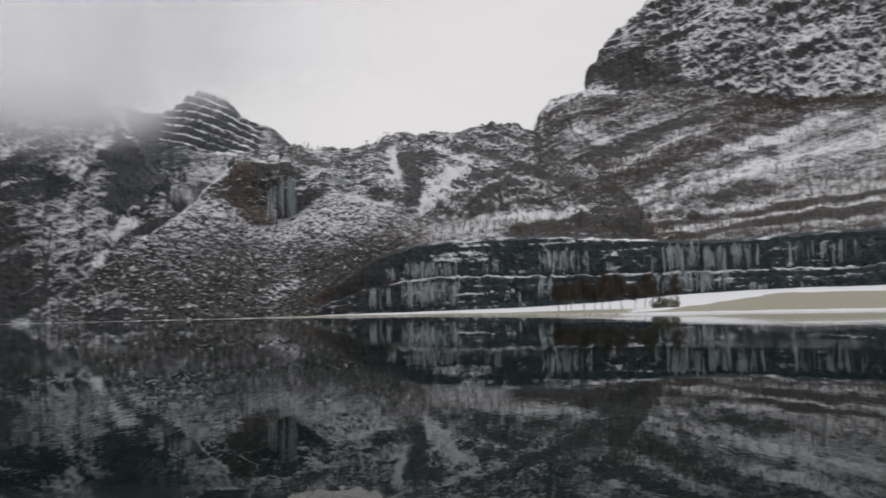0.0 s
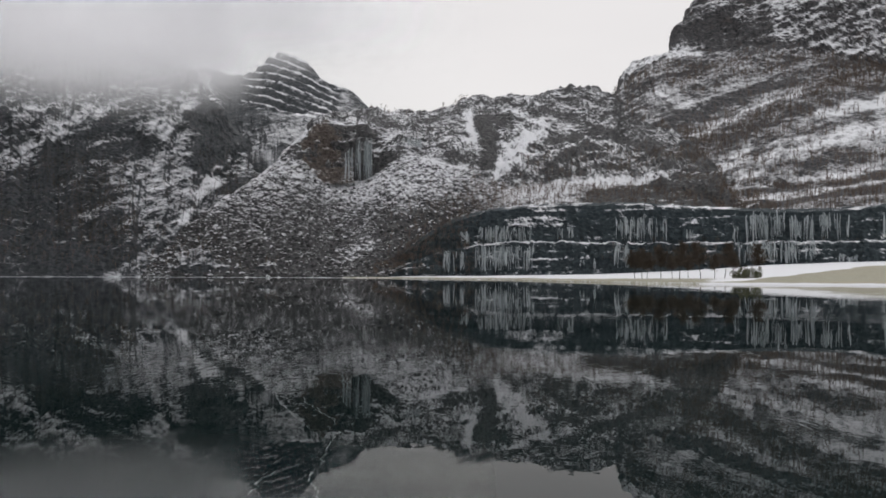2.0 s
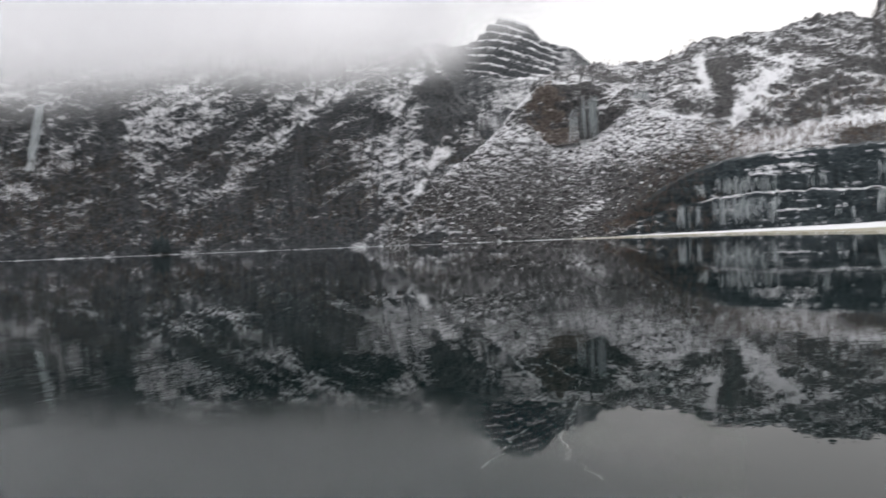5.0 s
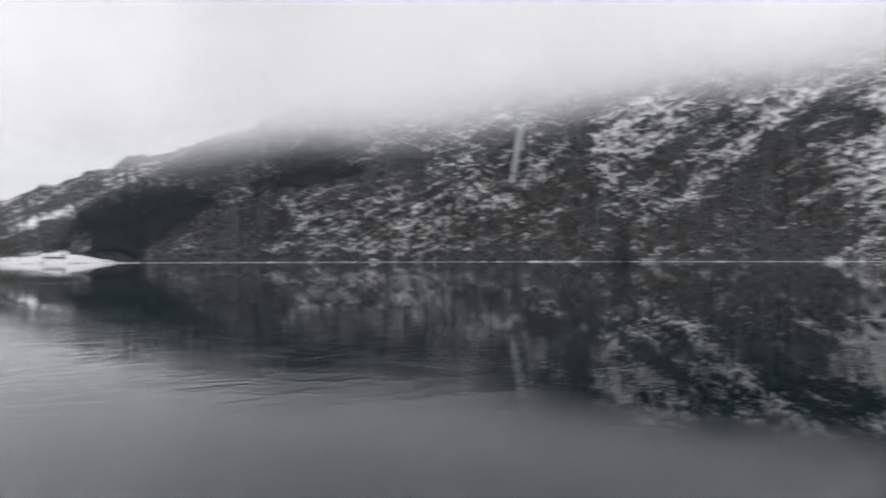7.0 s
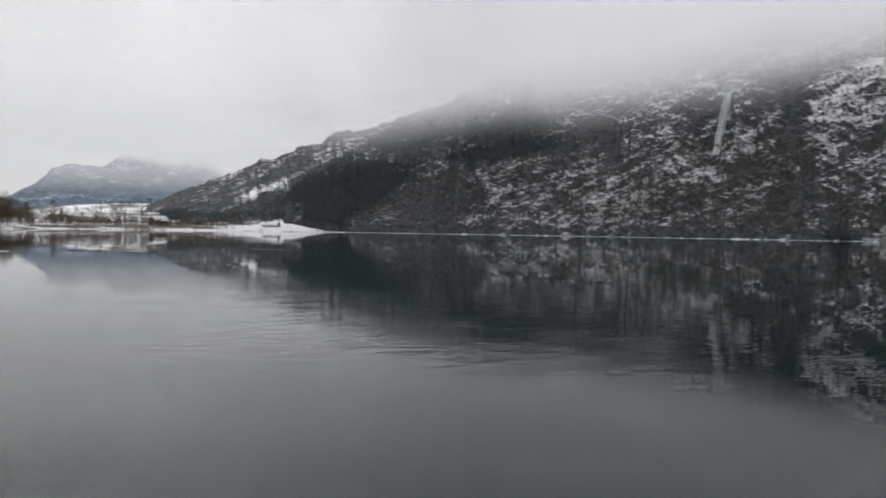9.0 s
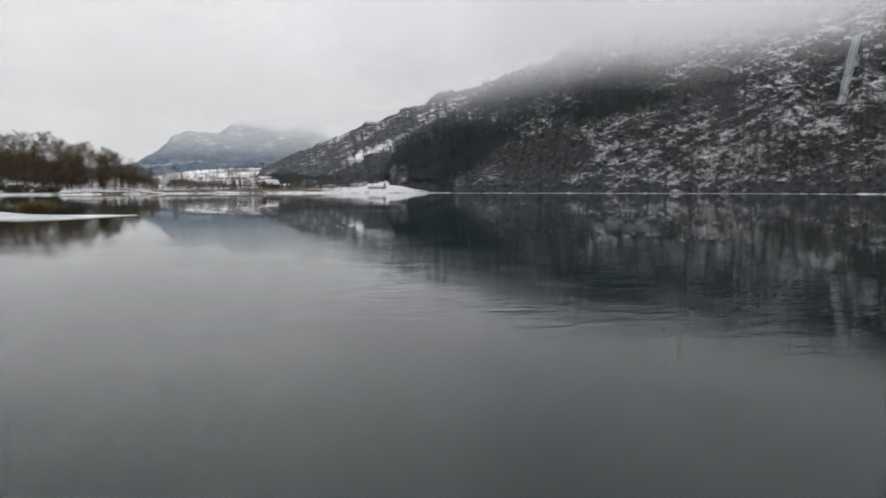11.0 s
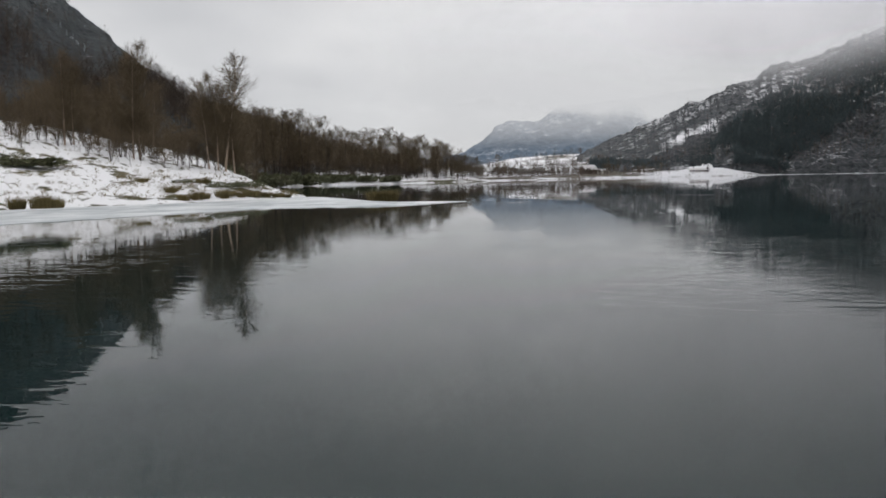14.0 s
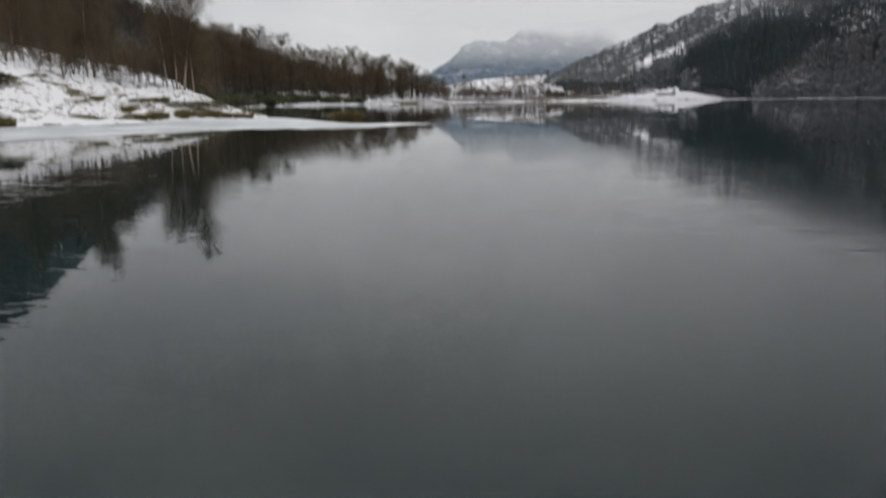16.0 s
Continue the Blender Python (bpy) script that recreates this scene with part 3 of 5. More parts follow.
loft("scree_hill", [
    [(29, 428, -6), (27.6, 428, -3), (24, 429, -3), (20, 430, -3), (11, 430, -3), (9, 440, 0), (7.5, 478, 20), (5, 492, 35), (0, 494, 42), (-8, 494, 44), (-15.5, 494, 38), (-18, 494, 30)],
    [(29, 429, -6)] + left_edge + [(16.2, 530, 83), (14.5, 535, 67), (12.5, 540, 67), (11, 540, 70), (8.7, 540, 87), (3.6, 530, 73), (1.5, 525, 60), (-2.8, 520, 60), (-8, 520, 59), (-13, 515, 51), (-15, 505, 41), (-18, 500, 30)],
    [(29, 430, -6), (27.6, 429, -3), (27.2, 438, 0.5), (25.1, 466, 23), (22.8, 491, 43), (19.8, 516, 64), (16.5, 538, 95), (15.2, 545, 104), (12.9, 546, 104), (12.5, 548, 100), (10.8, 550, 100), (8.7, 565, 98), (3.6, 580, 105), (0, 590, 105), (-4, 590, 105), (-8, 570, 88), (-13.6, 530, 60), (-15, 512, 44), (-18, 505, 30)],
    [(29, 432, -6), (27.6, 431, -3), (27.2, 440, 0.3), (25.1, 468, 23), (22.8, 494, 43), (19.8, 520, 64), (16.5, 548, 98), (14.5, 610, 125), (13.2, 680, 141), (10.9, 680, 140), (8.1, 680, 144), (5.6, 680, 149), (3, 680, 155), (0.5, 680, 158), (-1.2, 680, 160), (-3.7, 680, 165), (-5.7, 680, 158), (-6.3, 680, 150), (-7.8, 670, 130), (-9.7, 640, 118), (-11.7, 600, 97), (-13.6, 560, 63), (-14.6, 540, 49), (-18, 510, 30)],
    [(29, 440, -8), (27, 450, -8), (20, 545, 35), (14, 720, 100), (0, 760, 110), (-6, 740, 100), (-12, 650, 60), (-18, 520, 20)],
], -18, 29, 600, (100, 34, 90, 3), SCREE, "rounded rock hill with a wide snow-dusted scree fan", hump_relief, hump_snow)


# the brown overhanging hollow at the head of the scree
loft("rock_hollow", [
    [(16.3, 531, 80), (15.5, 526, 70), (14.5, 524, 62), (12.5, 530, 64)],
    [(16.3, 532, 84), (15.5, 533, 78), (14.5, 535, 76), (12.5, 535, 74)],
    [(16.3, 535, 86), (15.7, 536, 96), (15.0, 538, 101), (13.6, 540, 103), (12.5, 541, 95)],
    [(16.3, 547, 90), (15.6, 548, 101), (15.1, 552, 105), (12.9, 556, 106), (12.5, 556, 100)],
], 12.5, 16.3, 120, (20, 50, 10), HOLLOW, "bare brown overhanging rock hollow above the scree",
    lambda p, a, s: (fbm(p / 6.0, 4, 0.55, 33, True) - 0.5) * 5.0 + (fbm(p / 15.0, 2, 0.5, 34) - 0.5) * 9.0 * ease(s, 0.3, 1) * ease(s, 2.9, 2.2), lambda p, a, s: 0.16 + 0.3 * ease(s, 2.0, 2.3) + 1.0 * (fbm(p / 7, 3, 0.5, 39) - 0.5) + 0.5 * ease(a, 13.5, 12.9), "rock wall",
    steps=lambda z, a, s: z + 16 * (fbm(np.stack([a * 1.6, 0 * a, 0 * a], -1), 3, 0.6, 40) - 0.5) * ease(s, 1, 2))


# the high cliff mountain
def cliff_relief(p, a, s):
    return strata(p, a, 0.6, 30.0, 120.0, 35) * 8.0 * ease(s, 0.3, 0.8) * (1 - 0.6 * ease(s, 2, 2.1)) + crags(p, a, s, 31, 14.0, 7.0) * (0.35 + 0.65 * ease(s, 1.5, 2.1)) * ease(s, 0.0, 0.3) + lumps(5, 2.2, 3, 26)(p, a, s)


CLIFF_DRIFTS = [    # the shelf under the dark face, strips between the woods
    (-10.6, 240, -12.5, 229, 5.5, 1.0), (-17.5, 246, -22.5, 330, 7, 0.5), (-9.4, 182, -11.6, 152, 7, 0.36), (-12.0, 121, -14.9, 140, 3, 0.5), (-14.9, 140, -19.2, 168, 3, 0.45), (-13.6, 83, -15.6, 99, 4.5, 0.5), (-20.4, 140, -23.4, 150, 7, 0.6),
    (-17, 94, -23.3, 114, 8, 0.36), (-13.6, 68, -16.2, 76, 4, 0.4), (-15.2, 55, -23.3, 69, 3.4, 0.4), (-16.5, 120, -19.5, 130, 5, 0.2), (-24, 160, -27, 178, 7, 0.5), (-8.6, 205, -7.4, 232, 5, 0.2), (-24, 120, -30, 140, 9, 0.3)]
CLIFF_BARE = [      # the dark face, wet ledges, wooded strips
    (-11.3, 258, -17.2, 256, 14, -0.6), (-11.8, 280, -15.5, 296, 14, -0.3), (-12.9, 243, -17, 239, 6, -0.5), (-18, 214, -24.5, 200, 4.5, -0.6), (-10.1, 134, -18.3, 181, 4.5, -0.65), (-10.3, 152, -12.4, 144, 4, -0.45),
    (-14, 111, -23.2, 163, 8, -0.3), (-13.4, 96, -17.5, 110, 4, -0.3), (-23.4, 168, -28, 190, 9, -0.35), (-16, 84, -23, 90, 4, -0.25), (-20, 124, -24, 130, 4, -0.25)]


def cliff_snow(p, a, s):
    z = p[..., 2]
    high = ease(s, 2.0, 2.06)
    c = 0.33 + 0.26 * high + 0.45 * cover_map(p, 60, 43) + 0.4 * bands(p, a, 0.6, 14, 70, 46) * (1 - 0.7 * high) + 0.45 * bands(p, a, 0.4, 5, 36, 48) + 0.35 * bands(p, a, 0.3, 2.4, 10, 49)
    c = c + high * (0.2 + 0.16 * ease(a, -16.5, -19) + 0.9 * (fbm(np.stack([a * 4, z / 30, 0 * a], -1), 4, 0.55, 38) - 0.5))
    c = c + strokes(p, a, 720, CLIFF_DRIFTS, 145, 11.0) + strokes(p, a, 720, CLIFF_BARE, 146, 11.0)
    shelf = z - 1.1 * (-a - 19) + 5 * (fbm(np.stack([a * 0.8, 0 * a, 0 * a], -1), 3, 0.5, 56) - 0.5)    # dark steps with snow between them
    low = ease(a, -14, -17)
    c = c - low * (0.75 * bell(shelf, 63, 3.0) + 0.75 * bell(shelf, 51, 3.0)) + low * 0.3 * bell(shelf, 57, 3) + 0.25 * low * bell(shelf, 71, 4)
    return c


def lower_steps(z, a, s):
    w = (z - 40) / 10.0
    st = (np.floor(w) + ease(w - np.floor(w), 0.45, 1)) * 10 + 40
    return z + (st - z) * ease(s, 0.05, 0.2) * (1 - ease(s, 0.9, 1.1)) * 0.8


loft("cliff_mountain", [
    [(-2, 492, 38), (-15, 492, 38), (-21, 492, 37), (-25, 492, 39), (-60, 492, 40)],
    [(-2, 600, 60), (-15, 600, 60), (-19, 600, 67), (-25, 600, 70), (-60, 600, 78)],
    [(-2, 850, 150), (-6.3, 850, 176), (-7.2, 850, 210), (-8.7, 850, 229), (-10.9, 850, 240), (-13.5, 850, 234), (-18, 850, 236), (-20, 850, 224), (-24.5, 850, 195), (-60, 850, 185)],
    [(-2, 890, 160), (-6.0, 900, 184), (-6.6, 900, 200), (-7.1, 900, 226), (-7.9, 900, 241), (-8.9, 900, 249), (-9.8, 900, 249), (-10.6, 895, 249), (-10.9, 880, 272), (-11.4, 882, 284), (-12.2, 886, 303), (-12.9, 888, 316), (-13.7, 890, 325), (-16, 890, 350), (-20, 900, 385), (-28, 920, 420), (-60, 940, 430)],
    [(-2, 1100, 100), (-8, 1100, 180), (-13, 1150, 330), (-30, 1200, 420), (-60, 1200, 430)],
], -32, -2, 480, (46, 130, 84, 3), CLIFF, "high cliff mountain with snow gullies and bare woods", cliff_relief, cliff_snow, steps=lower_steps)


# the cut rock benches along the foot
def bench_relief(p, a, s):
    return (fbm(np.stack([a * 1.6, p[..., 2] / 9, 0 * a], -1), 4, 0.5, 51, True) - 0.5) * (5.0 - 3.0 * bell(s, 2.5, 0.6)) * (1 - 0.75 * ease(s, 3.5, 3.95)) + lumps(3.0, 2.0, 3, 27)(p, a, s) * (1 - 0.3 * ease(s, 3.7, 4.0))


def bench_steps(z, a, s):
    """Narrow broken ledges across the walls."""
    h = 5.0
    z = z + ((s > 1.5) & (s < 4.9)) * (fbm(np.stack([a * 0.9, 0 * a, s * 0.5], -1), 3, 0.5, 52) - 0.5) * 1.5
    w = (z + 0.6 * np.sin(a * 0.9)) / h
    st = (np.floor(w) + ease(w - np.floor(w), 0.55, 1)) * h - 0.6 * np.sin(a * 0.9)
    return z + (st - z) * 0.55 * ((s > 1.05) & (s < 1.95) | (s > 3.05) & (s < 3.95))


def bench_snow(p, a, s):
    flat = bell(s, 2.5, 0.45) + 0.3 * bell(s, 4.6, 0.6)
    return 0.26 + 0.8 * cover_map(p, 18, 45) + 0.42 * flat - 0.35 * ease(s, 3.95, 4.1) - 0.6 * ease(a, 2.5, 4.5) * ease(s, 1.9, 2.1) + 1.4 * (fbm(np.stack([a * 1.2, s, 0 * a], -1), 3, 0.5, 58) - 0.5) + strokes(p, a, 470, [(0.8, 34, -3.0, 35, 2.6, 1.7), (-0.5, 42, -14.6, 41, 1.0, 0.7), (5.0, 12.4, -5.2, 12.0, 0.9, 0.8)], 147, 1.5)


loft("rock_bench", [
    [(11, 436, -2), (9, 440, -2), (6, 452, -2), (-60, 455, -2)],
    [(11, 436.5, -1), (9, 441, 0), (6, 454, 2), (0, 458, 3), (-8, 458, 5), (-17, 458, 8), (-25, 458, 9), (-60, 458, 9)],
    [(11, 438, 0), (9, 443, 4), (6, 457, 15), (0, 461, 21.5), (-6, 461, 20), (-25, 461, 19.5), (-60, 461, 20)],
    [(11, 440, 0.5), (9, 450, 5), (6, 464, 16), (0, 468, 22.5), (-6, 468, 21), (-25, 468, 20.5), (-60, 468, 21)],
    [(11, 442, 1), (9, 454, 11), (6, 468, 29), (3.5, 471, 39), (0.9, 471, 42), (-2.8, 471, 44), (-8, 471, 44), (-15.4, 471, 39), (-20, 471, 37), (-25, 471, 39), (-60, 471, 40)],
    [(11, 444, 1), (9, 464, 13), (6, 480, 32), (3.5, 484, 42), (0.9, 484, 44.6), (-2.8, 484, 46.6), (-8, 484, 46.6), (-15.4, 484, 41.4), (-20, 484, 39.4), (-25, 484, 41.4), (-60, 484, 42.4)],
    [(11, 446, -1), (9, 470, 12), (6, 500, 31), (3.5, 510, 41), (0.9, 510, 43), (-8, 510, 45), (-15, 510, 40), (-25, 510, 41), (-60, 510, 42)],
], -44, 11, 600, (3, 32, 7, 34, 6, 4), DARKROCK, "dark stepped rock wall with snowy ledges", bench_relief, bench_snow, "rock wall", steps=bench_steps)

# the flat field in front of it
field_edge = [(13, 431), (10, 424), (5.5, 360), (0, 290), (-4, 235), (-10, 190), (-17, 182), (-25, 190), (-40, 170), (-60, 120), (-120, 90)]
loft("snow_field", [
    [(a, d, -0.4) for a, d in field_edge],
    [(a, d + 1.2, 0.25) for a, d in field_edge],
    [(a, d + 6, 0.55) for a, d in field_edge],
    [(13, 436, 0.5), (5.5, 410, 0.7), (0, 370, 0.8), (-10, 350, 1.5), (-17, 340, 3.2), (-25, 350, 4.5), (-60, 340, 4.5), (-120, 300, 5)],
    [(13, 445, 0.6), (5.5, 462, 1.1), (0, 462, 1.6), (-8, 462, 3.2), (-14, 462, 6.2), (-17, 462, 8.2), (-25, 462, 10.3), (-60, 462, 10), (-120, 460, 14)],
], -120, 13, 600, (4, 6, 34, 20), FIELD, "flat field with snow and pale winter grass by the shore",
    lambda p, a, s: lumps(2.5, 0.25, 3, 61)(p, a, s) + lumps(30, 0.8, 2, 62)(p, a, s) * ease(s, 2, 2.6),
    lambda p, a, s: 0.95 - 1.0 * ease(s, 1.2, 1.9) * ease(s - 1.9 - 1.5 * ease(a, -15, -24) - 0.3 * (fbm(p / 18, 3, 0.5, 64) - 0.5), 0.08, -0.08) * ease(a, -14.5, -16) - 0.8 * ease(s, 2.5, 2.15) * ease(a, -16, -14) + 0.35 * bell(s, 0.9, 0.25) + 0.1 * (fbm(p / 25, 3, 0.5, 63) - 0.5), "field")

# farmland at the head of the lake
loft("farmland", [
    [(112, 300, -0.6), (104, 300, -0.6), (100, 300, -0.6), (97, 335, -0.6), (93, 345, -0.6), (88, 370, -0.6), (84, 385, -0.6), (80.2, 396, -0.6), (76, 420, -0.6)],
    [(112, 304, 0.8), (104, 304, 0.8), (100, 304, 0.9), (97, 339, 0.9), (93, 349, 0.9), (88, 374, 0.9), (84, 389, 1.2), (80.2, 400, 0.2), (76, 424, 0)],
    [(112, 430, 3), (100, 430, 4), (97, 430, 3.5), (93, 430, 4), (88, 430, 4.5), (84.6, 425, 5.0), (83.2, 420, 6.7), (82.4, 420, 6.7), (81.2, 420, 4.2), (80, 425, 1), (76, 440, 1)],
    [(112, 520, 6), (100, 520, 6.5), (94, 520, 9), (88, 520, 8), (83, 520, 14), (76, 520, 10)],
    [(112, 700, 9), (99.4, 700, 12), (97.5, 700, 16), (94.4, 700, 20), (90.9, 700, 21), (89, 700, 27), (85, 700, 30), (76, 700, 20)],
    [(112, 900, 8), (99, 900, 11), (94, 900, 21), (89, 900, 30), (76, 900, 20)],
    [(112, 2900, 0), (94, 2900, 0), (76, 2900, 0)],
], 76, 112, 420, (4, 36, 24, 40, 10, 3), PASTURE, "rolling snow-covered farmland at the head of the lake",
    lambda p, a, s: lumps(40, 5, 4, 71)(p, a, s) * ease(s, 1.5, 3) + lumps(6, 1.0, 3, 72)(p, a, s) * ease(s, 0.8, 1.5),
    lambda p, a, s: 0.56 - 0.5 * bell(s, 1.05, 0.25) * ease(a, 87, 89.5) + 0.5 * bell(a, 83, 2.5) * bell(s, 1.7, 0.6) + 1.3 * (fbm(np.stack([a / 2, s * 5, 0 * a], -1), 3, 0.5, 73) - 0.5), "field")

# distant mountains down the valley, distance haze in their blue colours
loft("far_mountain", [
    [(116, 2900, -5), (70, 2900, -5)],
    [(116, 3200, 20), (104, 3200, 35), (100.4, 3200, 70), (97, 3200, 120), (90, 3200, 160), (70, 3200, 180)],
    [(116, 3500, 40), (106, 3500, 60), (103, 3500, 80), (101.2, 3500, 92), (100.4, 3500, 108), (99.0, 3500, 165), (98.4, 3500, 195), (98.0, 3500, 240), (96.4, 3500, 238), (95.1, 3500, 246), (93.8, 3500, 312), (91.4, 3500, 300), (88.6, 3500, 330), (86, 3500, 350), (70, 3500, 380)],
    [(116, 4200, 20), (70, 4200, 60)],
], 70, 116, 360, (24, 46, 3), HAZEROCK, "distant mountain with snow patches under cloud, coloured blue-grey by haze",
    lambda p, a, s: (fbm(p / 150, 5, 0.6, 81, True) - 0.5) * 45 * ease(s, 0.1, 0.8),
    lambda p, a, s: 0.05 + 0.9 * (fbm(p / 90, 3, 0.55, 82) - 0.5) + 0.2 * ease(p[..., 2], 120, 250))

# the near hill behind the woods, and its cliff
loft("wooded_hill", [
    [(104, 290, -0.5), (112, 240, 0), (118, 230, 2), (150, 200, 5), (240, 180, 5)],
    [(104, 340, -0.5), (108, 360, 3), (111.6, 360, 8), (114.8, 350, 13), (119.4, 340, 18), (123, 330, 27), (126, 325, 34), (131, 320, 42), (150, 300, 45), (240, 300, 30)],
    [(104, 420, -1), (108, 430, 8), (111.6, 440, 17), (114.8, 450, 28), (119.4, 450, 40), (120.9, 450, 46), (123, 450, 60), (125.1, 450, 70), (126.7, 450, 85), (128.3, 450, 97), (131.5, 450, 112), (136, 450, 125), (150, 440, 140), (190, 440, 90), (240, 440, 60)],
    [(104, 600, -2), (115, 600, 10), (131, 600, 110), (150, 600, 120), (240, 600, 60)],
], 104, 240, 460, (10, 70, 3), HILLROCK, "steep dark wooded hill with wet cliffs and ice streaks",
    lambda p, a, s: crags(p, a, s, 91, 8.0, 5.0) * ease(s, 0.6, 1.2), lambda p, a, s: -0.2 + 0.5 * cover_map(p, 30, 92) + 0.75 * bands(p, a, -0.9, 7, 40, 93) * ease(a, 123, 125.5), "hill")

# the near bank with its low point, and the shore beyond the bay
loft("shore_bank", [
    [(111.9, 84, -0.5), (112.3, 81, -0.4), (114, 77, -0.4), (118, 70, -0.4), (121.8, 67, -0.4), (126, 65, -0.4), (131, 63, -0.4), (140, 55, -0.4), (165, 40, -0.4), (240, 35, -0.4)],
    [(111.9, 85, -0.5), (112.3, 83, 0.15), (114, 80, 0.25), (118, 75, 0.35), (121.8, 72, 0.35), (126, 70, 0.35), (131, 69, 0.35), (140, 61, 0.4), (165, 46, 0.5), (240, 41, 0.5)],
    [(111.9, 88, -0.5), (112.6, 90, 0.2), (114, 88, 0.7), (116, 86, 1.8), (118, 85, 2.6), (121.8, 86, 2.8), (125, 90, 4.2), (128, 94, 5.6), (131, 94, 6.1), (140, 90, 7), (165, 80, 8), (240, 70, 8)],
    [(111.9, 92, -0.6), (113, 98, -0.6), (115, 106, 0.2), (116, 112, 0.9), (118, 120, 4.4), (122, 125, 7.2), (126, 130, 9.0), (128, 130, 10.0), (131, 130, 11.0), (140, 130, 12), (165, 120, 12), (240, 110, 9)],
    [(111.9, 95, -0.7), (113, 104, -0.8), (115, 120, -0.8), (116.5, 160, -0.6), (118, 225, 2.5), (122, 235, 8), (131, 235, 14), (165, 215, 14), (240, 190, 12)],
], 111.9, 170, 780, (8, 44, 18, 8), BANK, "snowy shore bank with tussocks of withered grass",
    lambda p, a, s: (lumps(1.6, 0.45, 3, 95)(p, a, s) + lumps(7, 0.9, 3, 96)(p, a, s)) * ease(s, 0.4, 1.3) * ease(a, 111.9, 113.5),
    lambda p, a, s: 0.70 - 0.4 * bell(s, 1.0, 0.2) * ease(a, 124, 119) - 0.25 * bell(s, 0.97, 0.06) + 0.9 * (fbm(p / 5, 3, 0.5, 97) - 0.5) + 2.0 * (fbm(p * np.array([0.7, 0.7, 2.0]), 2, 0.5, 90) - 0.5) - 0.1 * ease(s, 2.6, 3.2), "ground")

loft("back_shore", [
    [(98.5, 296, -0.6), (100.5, 286, -0.6), (104, 262, -0.6), (106, 254, -0.6), (110, 252, -0.6), (113, 222, -0.6), (116, 205, -0.6), (120, 200, -0.6)],
    [(98.5, 298, -0.3), (100.5, 290, 0.6), (104, 267, 0.7), (106, 259, 0.8), (110, 257, 0.9), (113, 227, 0.9), (116, 210, 0.9), (120, 205, 1.0)],
    [(98.5, 310, -0.3), (100.5, 330, 2.5), (104, 330, 3.5), (108, 330, 4.2), (113, 300, 4.5), (120, 280, 4.5)],
    [(98.5, 330, -0.8), (101, 420, 3), (108, 420, 8), (120, 380, 14)],
], 98.5, 120, 300, (6, 30, 16), BANK, "snowy lake shore under bare woods", lambda p, a, s: lumps(3, 0.6, 3, 98)(p, a, s) * ease(s, 0.6, 1.3),
    lambda p, a, s: 0.82 - 0.4 * bell(s, 0.9, 0.25) + 0.4 * (fbm(p / 9, 3, 0.5, 99) - 0.5) - ease(a, 106.5, 103) * (0.3 + 0.8 * (fbm(p / 7, 3, 0.5, 94) - 0.4)), "ground")


# pale ice shelf along the near shore
def ice_shelf():
    az = np.linspace(100.6, 150, 420)
    outer = smooth_interp(az, (100.6, 101.2, 104, 107.8, 111.7, 116, 121.8, 127, 132, 150), (57.4, 56.4, 52.5, 49, 51.5, 50.5, 46, 43, 41, 34))
    inner = smooth_interp(az, (100.6, 101.2, 104, 106.3, 108, 110, 112, 114, 118, 121.8, 131, 150), (57.6, 57.6, 57.8, 59, 63, 74, 83, 79, 72, 69, 65, 50))
    wob = (fbm(np.stack([az * 1.1, 0 * az, 0 * az], -1), 4, 0.6, 5) - 0.5)
    outer = outer + wob * 2.2 * ease(az, 100.6, 103)
    rows = [polar(az, inner * (1 - u) + outer * u, 0.012 + (z - 0.012) * ease(az, 100.6, 103)) for u, z in ((0, 0.05), (0.3, 0.07), (0.7, 0.06), (0.985, 0.05), (1, 0.012))]
    v = np.stack(rows)
    n = len(az)
    i = np.arange(4 * n).reshape(4, n)[:, :-1].ravel()
    ob = new("ice_shelf", mesh_of("ice_shelf", v.reshape(-1, 3), np.stack([i, i + 1, i + n + 1, i + n], 1), [SHELF], True))
    tagged(ob, "pale frozen ice shelf along the snowy bank", "ice", kind="structure")


ice_shelf()


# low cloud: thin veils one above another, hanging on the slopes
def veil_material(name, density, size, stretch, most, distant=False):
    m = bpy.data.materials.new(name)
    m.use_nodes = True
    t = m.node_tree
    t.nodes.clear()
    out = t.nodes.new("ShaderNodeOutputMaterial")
    # distant veils emit a fixed grey; the others only pass daylight through
    clear, cloud_shader = t.nodes.new("ShaderNodeBsdfTransparent"), t.nodes.new("ShaderNodeEmission" if distant else "ShaderNodeBsdfTranslucent")
    cloud_shader.inputs["Color"].default_value = (0.893, 0.893, 0.90, 1)
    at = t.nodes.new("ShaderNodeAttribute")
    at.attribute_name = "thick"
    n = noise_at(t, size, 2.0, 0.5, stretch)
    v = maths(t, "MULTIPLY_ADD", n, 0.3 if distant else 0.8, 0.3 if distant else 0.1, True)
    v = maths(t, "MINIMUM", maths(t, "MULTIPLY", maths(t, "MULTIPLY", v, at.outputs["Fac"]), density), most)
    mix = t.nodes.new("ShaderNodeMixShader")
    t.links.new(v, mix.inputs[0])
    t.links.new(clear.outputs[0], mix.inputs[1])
    t.links.new(cloud_shader.outputs[0], mix.inputs[2])
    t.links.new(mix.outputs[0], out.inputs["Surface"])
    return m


VEIL = veil_material("cloud_veil", 0.52, 0.008, (1, 1, 1), 0.235)
GLOWVEIL = veil_material("far_glow_veil", 2.0, 0.002, (1, 1, 1), 0.97, True)  # part of the sky backdrop: emits a set brightness in place of scattered daylight
